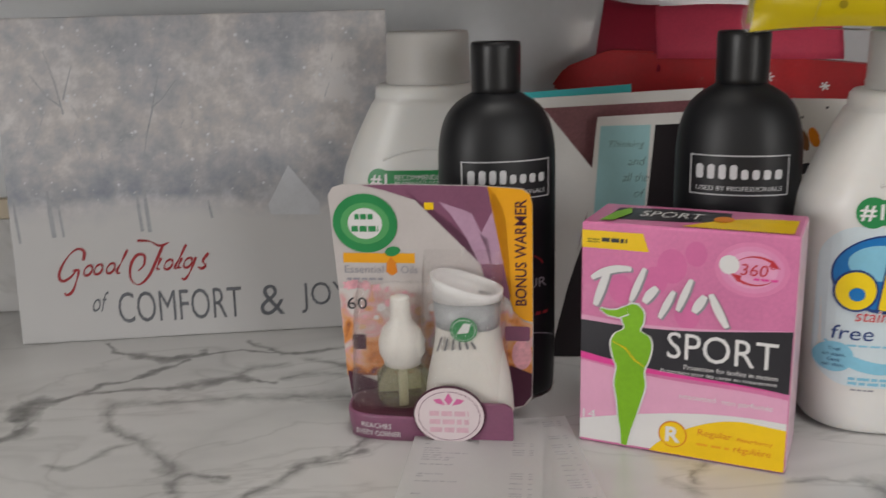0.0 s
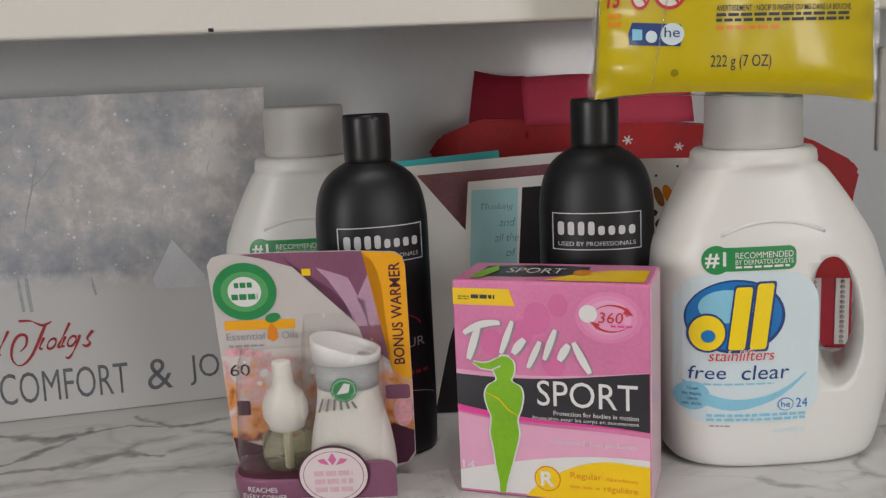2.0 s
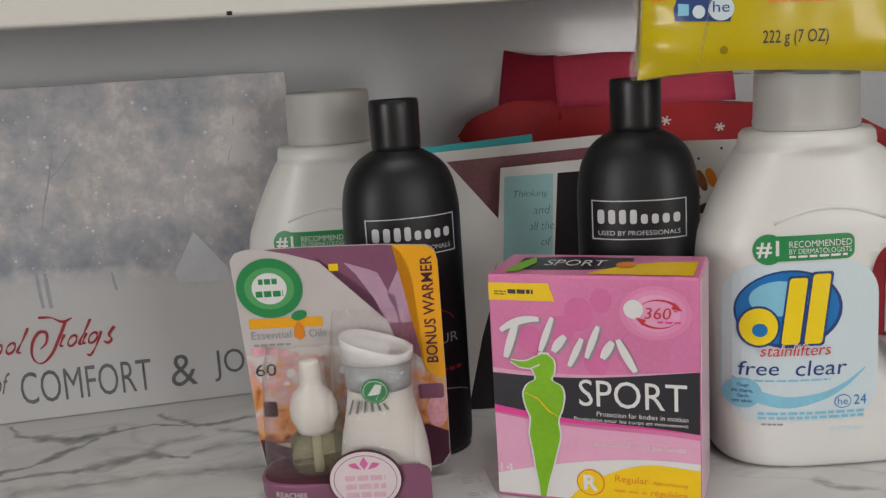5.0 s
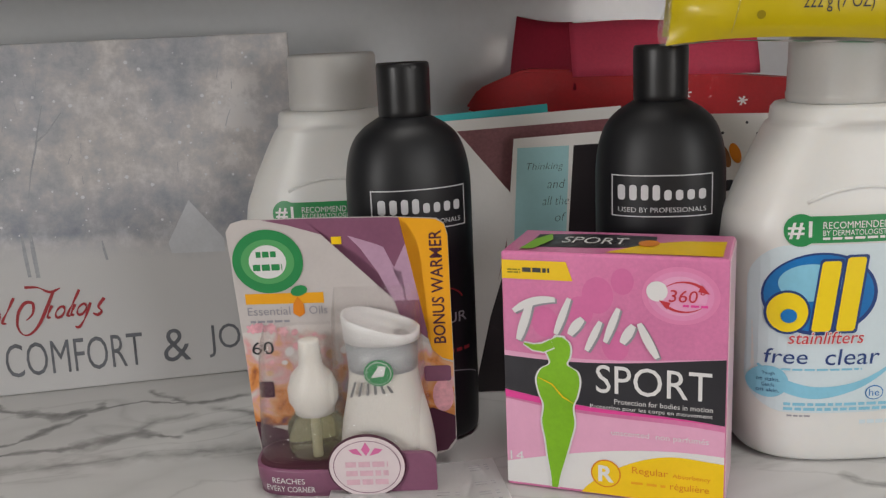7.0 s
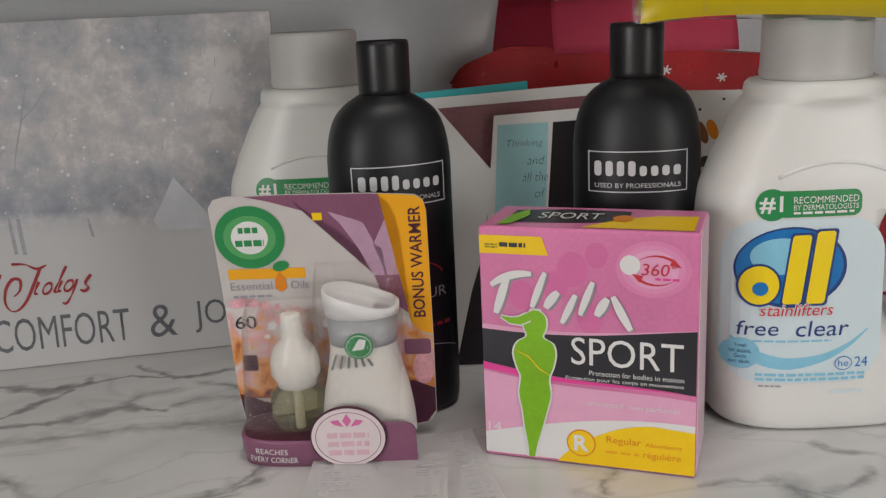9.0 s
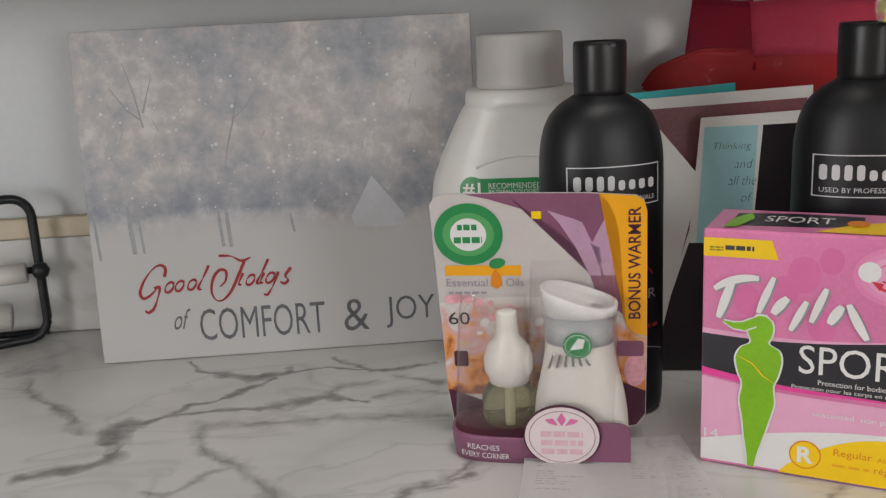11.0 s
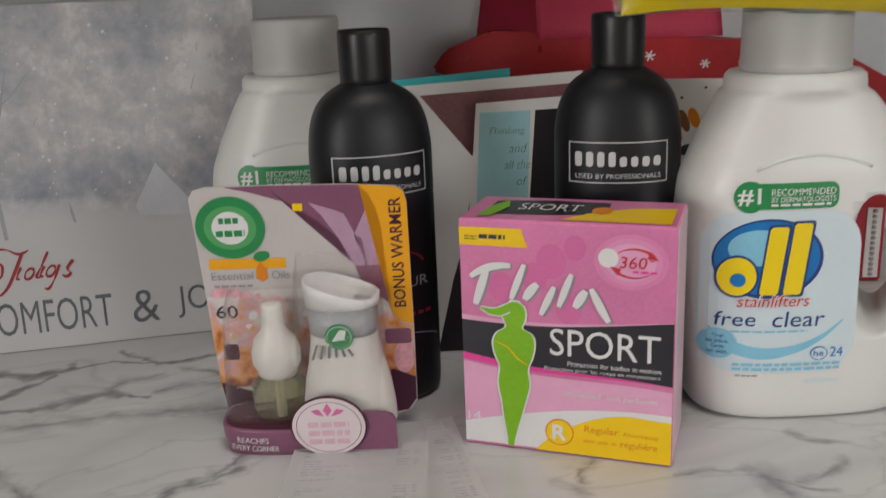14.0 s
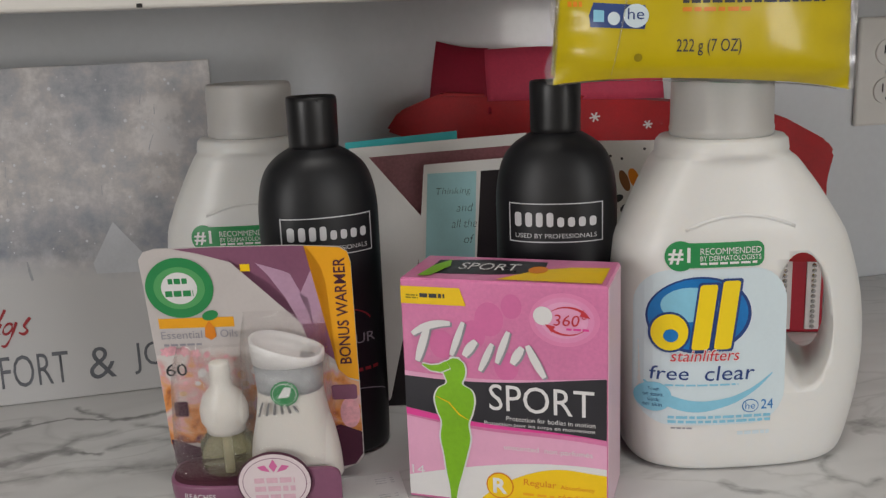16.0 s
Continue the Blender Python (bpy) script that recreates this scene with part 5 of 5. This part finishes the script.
# ---------------------------------------------------------------- yellow pouch on the cap
def detergent_pouch():
    W_, H_, T_ = 0.182, 0.150, 0.046
    t = thing("detergent_pouch", pose(0.2700, 0.503, 0.2612, 3, 1.66, 1) @ Matrix.Scale(1.0045, 4), "glossy yellow detergent pouch standing on the bottle cap", "pouch")
    nu, nv = 44, 36

    def swell(u, v):
        s = (1 - abs(2 * u - 1) ** 3.0) ** 0.7 * (1 - abs(2 * min(v, 0.85) / 0.85 - 1) ** 5) ** 0.5 if 0 < u < 1 else 0
        return T_ / 2 * max(0.0, s)

    def front(x, z):
        u, v = x / W_ + 0.5, max(0.0, min(1, (z + 0.004) / H_))
        w = noise.noise(Vector((x * 22, z * 22, 3.1))) * 0.0022 + noise.noise(Vector((x * 60, z * 60, 7.7))) * 0.0007
        edge = min(u, 1 - u) * 2
        fold = 0.0022 * math.sin(14 * z / H_ * 3 + 3 * u) * max(0, 1 - edge * 3.2)
        return -swell(u, v) - 0.012 * (1 - v) ** 3 + (w + fold) * min(1, 6 * edge + 0.2)

    def low(u):
        return -0.004 + 0.0022 * math.cos(math.pi * u) + 0.0035 * math.sin(math.pi * u) - 0.003 * (abs(2 * u - 1) ** 4)

    bm = bmesh.new()
    f, b = [], []
    for j in range(nv + 1):
        v = j / nv
        f.append([]), b.append([])
        for i in range(nu + 1):
            u = i / nu
            x = (u - 0.5) * W_ * (1 - 0.03 * math.sin(math.pi * v))
            z = low(u) * (1 - v) + v * H_
            f[-1].append(bm.verts.new((x, front(x, z), z)))
            b[-1].append(bm.verts.new((x, 0.001 + swell(u, v) * 0.9 * min(1, v * 6 + 0.25), z + 0.004 * (1 - v))))
    for j in range(nv):
        for i in range(nu):
            bm.faces.new((f[j][i], f[j][i + 1], f[j + 1][i + 1], f[j + 1][i]))
            bm.faces.new((b[j][i], b[j + 1][i], b[j + 1][i + 1], b[j][i + 1]))
    for i in range(nu):
        bm.faces.new((f[nv][i], f[nv][i + 1], b[nv][i + 1], b[nv][i]))
    part("film", bm, M_lemon, t, "yellow printed film", True)
    g = bmesh.new()
    lo = []
    for k in (0, 1):
        lo.append([])
        for i in range(nu + 1):
            u = i / nu
            x = (u - 0.5) * W_
            lo[k].append(g.verts.new((x * 0.95, front(x, low(u)) + 0.002 + 0.022 * k, low(u) - 0.0004 - 0.0042 * math.sin(math.pi * u) * (0.35 + 0.65 * k))))
    for i in range(nu):
        g.faces.new((lo[0][i], lo[0][i + 1], lo[1][i + 1], lo[1][i]))
    gusset = part("gusset", g, M_paper, t, "pale folded gusset", True)
    for x0, x1 in ((-0.052, -0.030), (-0.022, -0.010), (0.004, 0.026), (0.034, 0.042)):
        q = bmesh.new()
        rows = []
        for i in range(9):
            x = x0 + (x1 - x0) * i / 8
            u = x / W_ + 0.5
            rows.append([q.verts.new((x * 0.95, front(x, low(u)) + 0.0018 + 0.010 * k, low(u) - 0.0007 - 0.0042 * math.sin(math.pi * u) * (0.35 + 0.65 * k * 0.5))) for k in (0, 1)])
        for a, b2 in zip(rows, rows[1:]):
            q.faces.new((a[0], b2[0], b2[1], a[1]))
        part("print_patch", q, M_forest, gusset)
    for side in (-1, 1):
        e = bmesh.new()
        col = []
        for j in range(25):
            v = j / 24
            x = side * W_ / 2 * (1 - 0.03 * math.sin(math.pi * v))
            wob = 0.0012 * math.sin(9 * v * math.pi) + 0.0008 * math.sin(23 * v)
            z = low(0 if side < 0 else 1) * (1 - v) + v * H_
            col.append((e.verts.new((x - side * 0.001, front(x * 0.985, z), z)), e.verts.new((x + side * (0.0035 + wob), front(x * 0.985, z) + 0.001 + wob, z))))
        for a, b2 in zip(col, col[1:]):
            e.faces.new((a[0], a[1], b2[1], b2[0]))
        part("seam", e, M_clear, t, "clear sealed edge", True)
    add = print_on(t, lambda x, z: front(x, z) - 0.0004, 0.005)
    add("lettering", lettering("222 g (7 OZ)", -0.021, 0.0135, 0.0175, 0.0232), M_ink, 1, "black words")
    add("spot", flat_shape(ellipse(-0.043, 0.0125, 0.0024, 0.0024, 20)), M_olive, 1)
    add("emblem", flat_shape([(-0.0705, 0.030), (-0.040, 0.029), (-0.0385, 0.0365), (-0.0400, 0.0425), (-0.0690, 0.0440), (-0.0715, 0.037)]), M_navy, 1, "blue machine emblem")
    add("emblem", flat_shape(ellipse(-0.045, 0.0365, 0.0072, 0.0068, 24)), M_blue_pale, 2)
    add("lettering", lettering("he", -0.0498, 0.0345, -0.0405, 0.0408), M_navy, 3)
    add("emblem", flat_shape(ellipse(-0.0575, 0.0350, 0.0035, 0.0038, 20)), M_blue_pale, 2)
    add("emblem", flat_shape([(-0.0690, 0.033), (-0.063, 0.033), (-0.063, 0.0395), (-0.0690, 0.0400)]), M_sky, 2)
    add("lettering", lettering("13", -0.0840, 0.0530, -0.0765, 0.0645, 0.1, False, 0.03), M_red, 1, "red number")
    add("small_print", bars(-0.0835, 0.040, -0.0755, 0.0500, 2, 2, 2), M_orange_text, 1)
    for cx, a in ((-0.0645, 0.0062), (-0.0470, 0.0098)):
        for r, material, layer in ((1.0, M_red, 1), (0.80, M_cream, 2)):
            add("warning_sign", flat_shape(ellipse(cx, 0.062, a * r, 0.0105 * r, 28)), material, layer)
        add("warning_mark", flat_shape(ellipse(cx, 0.0625, a * 0.5, 0.0042, 18)), M_ink, 3)
        add("warning_bar", ribbon([(cx - a * 0.6, 0.069), (cx + a * 0.6, 0.055)], 0.0016), M_red, 4)
    add("lettering", lettering("AVERTISSEMENT : NOCIF SI INGÉRÉ OU MIS DANS LA BOUCHE.", -0.0185, 0.0500, 0.0690, 0.0545, 0, False, 0.01), M_ink, 1, "black warning words")
    add("small_print", bars(-0.0185, 0.0425, 0.068, 0.0490, 2, 5, 14), M_ink, 1)
    add("small_print", bars(-0.0185, 0.0375, 0.0230, 0.0415, 1, 7, 6), M_orange_text, 1)
    add("small_print", bars(-0.0165, 0.0565, 0.019, 0.0605, 1, 8, 5), M_orange_text, 1)
    add("small_print", bars(-0.0165, 0.0620, 0.066, 0.0690, 2, 9, 13), M_ink, 1)
    add("lettering", lettering("WARNING: HARMFUL IF PUT IN MOUTH OR SWALLOWED.", -0.0165, 0.0700, 0.066, 0.0742, 0, False, 0.01), M_ink, 1)
    add("crease", ribbon([(-0.058, 0.002, 0.0004), (-0.053, 0.03, 0.001), (-0.045, 0.08, 0.0013), (-0.04, 0.11, 0.0005)], 0.001), M_clear, 5)


detergent_pouch()


# ---------------------------------------------------------------- red gift box and cards
def gift_box():
    t = thing("gift_box", pose(0.257, 0.772, 0.0003, 0, 0, -6) @ Matrix.Diagonal((1.085, 1.0, 0.992, 1.0)), "red glitter gift box with striped body and pink tissue", "gift box")
    part("body", box(-0.150, 0.004, 0.0, 0.186, 0.040, 0.120, 0.003), M_red_paper, t, "red striped body")
    for k in range(14):
        x = -0.138 + 0.0242 * k
        part("ribbon", box(x - 0.006, 0.0025, 0.004, x + 0.006, 0.0045, 0.077, 0.0004), M_stripe, t, "white ribbon stripe")
        sq = bmesh.new()
        for j in range(14):
            z = 0.007 + j * 0.005
            vs = [sq.verts.new((x + 0.0022 * math.cos(a), 0.0020, z + 0.0022 * math.sin(a))) for a in (2 * math.pi * q / 7 for q in range(7))]
            tip = sq.verts.new((x, 0.0008, z + 0.0004))
            for q in range(7):
                sq.faces.new((vs[q], vs[(q + 1) % 7], tip))
        tagged(part("sequins", sq, M_sequin, t, "row of silver sequins"), kind="stuff")
    lid = [(-0.190, 0.204), (-0.160, 0.192), (-0.150, 0.080), (0.186, 0.071), (0.178, 0.146), (0.187, 0.174), (0.180, 0.185), (0.145, 0.207), (0.080, 0.221), (-0.02, 0.232), (-0.140, 0.238), (-0.178, 0.222)]
    part("lid", slab(lid, -0.004, 0.030, 0.003), M_glitter, t, "red glitter lid")
    # folded tissue standing out of the top: its turned-back end has shade in its colour
    for u0, u1, material, words in ((0.0, 0.25, M_rose_shaded, "turned-back side of the pink tissue, coloured darker for shade"), (0.235, 1.0, M_rose, "folded pink tissue paper")):
        bm, cols = bmesh.new(), []
        for i in range(31):
            u = u0 + (u1 - u0) * i / 30
            x = -0.148 + 0.192 * u
            bend = max(0.0, 1 - u / 0.24)
            y = -0.006 + 0.030 * bend + 0.0015 * math.sin(u * 21) + (0.003 if u0 == 0 else 0.0)
            top = 0.2795 - 0.008 * u + 0.0045 * bend * bend - 0.0016 * math.sin(u * 9) + (0.0012 if u0 == 0 else 0.0)
            foot = 0.2305 - 0.003 * u - (0.012 if u0 == 0 else 0.0)
            crease = 0.0016 * math.exp(-((u - 0.62) / 0.03) ** 2) - 0.0014 * math.exp(-((u - 0.81) / 0.04) ** 2)
            cols.append([bm.verts.new((x + 0.003 * (1 - j / 6) - (0.010 * (1 - j / 6) * (1 - u / 0.25) if u0 == 0 else 0), y + crease + 0.020 * (j / 6) ** 2, foot + (top - foot) * j / 6)) for j in range(7)])
        for a, b in zip(cols, cols[1:]):
            for j in range(6):
                bm.faces.new((a[j], b[j], b[j + 1], a[j + 1]))
        bmesh.ops.solidify(bm, geom=bm.faces[:], thickness=0.0012)
        part("tissue", bm, material, t, words, True)
    for x, z, r in ((0.080, 0.206, 0.0055), (-0.010, 0.212, 0.0045), (0.034, 0.204, 0.004)):
        star = bmesh.new()
        for k in range(3):
            a = radians(60 * k + 10)
            bar = ribbon([(x - r * math.cos(a), z - r * math.sin(a)), (x + r * math.cos(a), z + r * math.sin(a))], 0.0014)
            me = bpy.data.meshes.new("bar")
            lay(bar, lambda p, q: -0.0043, 1 + k, 0).to_mesh(me)
            bar.free()
            star.from_mesh(me)
            bpy.data.meshes.remove(me)
        part("snowflake", star, M_stripe, t, "white snowflake")
    part("tag", box(0.189, -0.002, 0.0, 0.193, 0.0005, 0.040, 0.0005), M_stripe, t, "white trim end")


gift_box()


def card(name, m, points, material, label, category="card", thick=0.0008):
    t = thing(name, m, label, category)
    part("sheet", slab(points, 0, thick), material, t)
    return t


LEAN = 4
# teal envelope at the back, then the photo card, the folded card with a note, and a white envelope
card("teal_envelope", pose(0.0335, 0.628, 0.0003, -LEAN, 0, 4), [(0.0, 0.0), (0.095, 0.0), (0.0865, 0.2160), (-0.002, 0.2105)], M_teal, "teal paper envelope leaning on the gift box", "envelope")
photo = card("photo_card", pose(0.0350, 0.622, 0.0003, -LEAN, 0, 4), [(0.0, 0.0), (0.145, 0.0), (0.140, 0.2125), (0.0, 0.2065)], M_paper, "white-bordered mauve photo card leaning on the envelope", "card")
print_on(photo, lambda x, z: 0.0, 0)("picture", flat_shape([(0.006, 0.004), (0.139, 0.004), (0.136, 0.2035), (0.004, 0.1985)]), M_mauve, 1, "mauve picture")
note = card("note_card", pose(0.0819, 0.612, 0.0003, -LEAN, 0, 2), [(-0.030, 0.0), (0.110, 0.0), (0.110, 0.1975), (0.011, 0.1930), (0.003, 0.110)], M_paper, "black card with a pale aqua handwritten note", "card")
nadd = print_on(note, lambda x, z: 0.0, 0)
nadd("panel", flat_shape([(-0.0299, 0.0005), (0.1095, 0.0005), (0.107, 0.188), (0.055, 0.1865), (0.048, 0.100), (0.0026, 0.1)]), M_darkcard, 1, "black panel")
nadd("note", flat_shape([(0.008, 0.1), (0.047, 0.1), (0.0515, 0.1865), (0.0135, 0.1860)]), M_note, 2, "pale aqua note")
for k, (word, a, b) in enumerate((("Thinking", 0.020, 0.047), ("and", 0.035, 0.048), ("all the", 0.031, 0.0505), ("of", 0.040, 0.048))):
    nadd("lettering", lettering(word, a, 0.1680 - 0.0125 * k, b, 0.1745 - 0.0125 * k, 0.25, False, -0.02), M_ink, 3, "handwritten words")
env = card("white_envelope", pose(-0.001, 0.608, 0.0003, -3, 0, 3), [(0.037, 0.0), (0.058, 0.0), (0.094, 0.149), (0.048, 0.206), (0.037, 0.202)], M_paper, "plain white envelope leaning on the cards", "envelope")
part("flap", slab([(0.0375, 0.2015), (0.0475, 0.205), (0.0905, 0.1505), (0.0375, 0.124)], -0.0007, -0.0002), M_paper, env, "folded flap")
party = card("printed_card", pose(0.2069, 0.629, 0.0003, -LEAN, 0, 2), [(0.0, 0.0), (0.086, 0.0), (0.086, 0.2025), (0.0, 0.2050)], M_paper, "white card with small brown and dark printed shapes", "card")
padd = print_on(party, lambda x, z: 0.0, 0)
for cx, cz, a, b, material in ((0.044, 0.172, 0.0035, 0.009, M_brown), (0.0515, 0.174, 0.004, 0.008, M_orange_text), (0.038, 0.158, 0.005, 0.003, M_ink), (0.046, 0.150, 0.006, 0.004, M_ink)):
    padd("print_shape", flat_shape(ellipse(cx, cz, a, b, 18, 20)), material, 1)
for x, z in ((0.033, 0.192), (0.042, 0.1895), (0.060, 0.1965), (0.068, 0.188), (0.026, 0.183)):
    padd("print_spot", flat_shape(ellipse(x, z, 0.0011, 0.0011, 10)), M_ink, 1)


# ---------------------------------------------------------------- receipts
def receipt(name_m, length, width, curl, seed, lift):
    t = thing("receipt", name_m, "white printed paper receipt lying on the worktop", "receipt", "receipts")

    def height(x, y):
        return lift + curl * (y / length) ** 2 + 0.0012 * math.sin(7 * y / length + seed) * (x / width) ** 2

    bm = bmesh.new()
    rows = [[bm.verts.new((x, -y, height(x, y))) for x in (-width / 2 + width * i / 8 for i in range(9))] for y in (length * j / 20 for j in range(21))]
    for a, b in zip(rows, rows[1:]):
        for i in range(8):
            bm.faces.new((a[i], a[i + 1], b[i + 1], b[i]))
    bmesh.ops.solidify(bm, geom=bm.faces[:], thickness=-0.0003)
    part("paper", bm, M_receipt, t)
    rnd = random.Random(seed)
    ink = bmesh.new()

    def mark(x0, x1, y0, y1):
        ink.faces.new([ink.verts.new((x, -y, height(x, y) + 0.0002)) for x, y in ((x0, y0), (x1, y0), (x1, y1), (x0, y1))])
    y = 0.008
    while y < length - 0.01:
        x = -width * 0.40
        end = x + width * rnd.uniform(-0.25, 0.34)
        while x < end:
            w = rnd.uniform(0.002, 0.006)
            mark(x, x + w, y, y + 0.0013)
            x += w + 0.001
        if rnd.random() < 0.8:
            mark(width * 0.27, width * 0.27 + 0.0075, y, y + 0.0014)
            mark(width * 0.40, width * 0.40 + 0.0025, y, y + 0.0014)
        y += rnd.choice((0.0032, 0.0032, 0.0064))
    tagged(part("small_print", ink, M_receipt_ink, t, "faint grey print"), kind="stuff")
    if seed == 2:
        code = bmesh.new()
        x = -0.012
        while x < 0.030:
            w = rnd.choice((0.0004, 0.0007, 0.0011))
            code.faces.new([code.verts.new((px, -py, height(px, py) + 0.0006)) for px, py in ((x, 0.118), (x + w, 0.118), (x + w, 0.128), (x, 0.128))])
            x += w + rnd.choice((0.0004, 0.0008))
        part("bar_print", code, M_ink, t, "row of thin black bars")


receipt(pose(0.0325, 0.4880, 0.0, 0, 0, 12.5), 0.21, 0.078, 0.004, 2, 0.0006)
receipt(pose(0.0150, 0.4540, 0.0, 0, 0, 1.5), 0.19, 0.084, 0.010, 1, 0.0042)


# ---------------------------------------------------------------- wire rack at the counter's end
def wire_rack():
    t = thing("dish_rack", pose(-0.491, 0.667, 0.0, 0, 0, 40), "black coated wire dish rack with white tips", "dish rack")
    r = 0.0042
    for dx, dy in ((0.0, 0.0), (-0.26, 0.09)):
        pts = []
        for cx, cz, t0 in ((0.0, 0.0222, -90), (0.0, 0.118, 0), (-0.14, 0.118, 90), (-0.14, 0.0222, 180)):
            for k in range(7):
                a = radians(t0 + 15 * k)
                pts.append((cx + 0.018 * math.cos(a) - 0.018, 0.0, cz + 0.018 * math.sin(a)))
        loop = part("loop", tube(pts, r, 10, True), M_wire, t, "", True, pose(dx, dy, 0))
        part("ball", lathe([(0.001, -0.0085), (0.006, -0.006), (0.0085, 0), (0.006, 0.006), (0.001, 0.0085)], 0, 0, 16), M_wire, loop, "", True, pose(0, -0.004, 0.068))
    for z in (0.0085, 0.068):
        part("rail", tube([(0.0, 0, z), (-0.26, 0.09, z)], 0.0032, 8), M_wire, t, "", True)
    part("tip", tube([(-0.012, -0.004, 0.068), (-0.06, 0.008, 0.066)], 0.0095, 14), M_plate, t, "white plastic tip", True)
    part("tip", tube([(-0.030, -0.006, 0.030), (-0.075, 0.006, 0.034)], 0.012, 14), M_plate, t, "white plastic tip", True)


wire_rack()
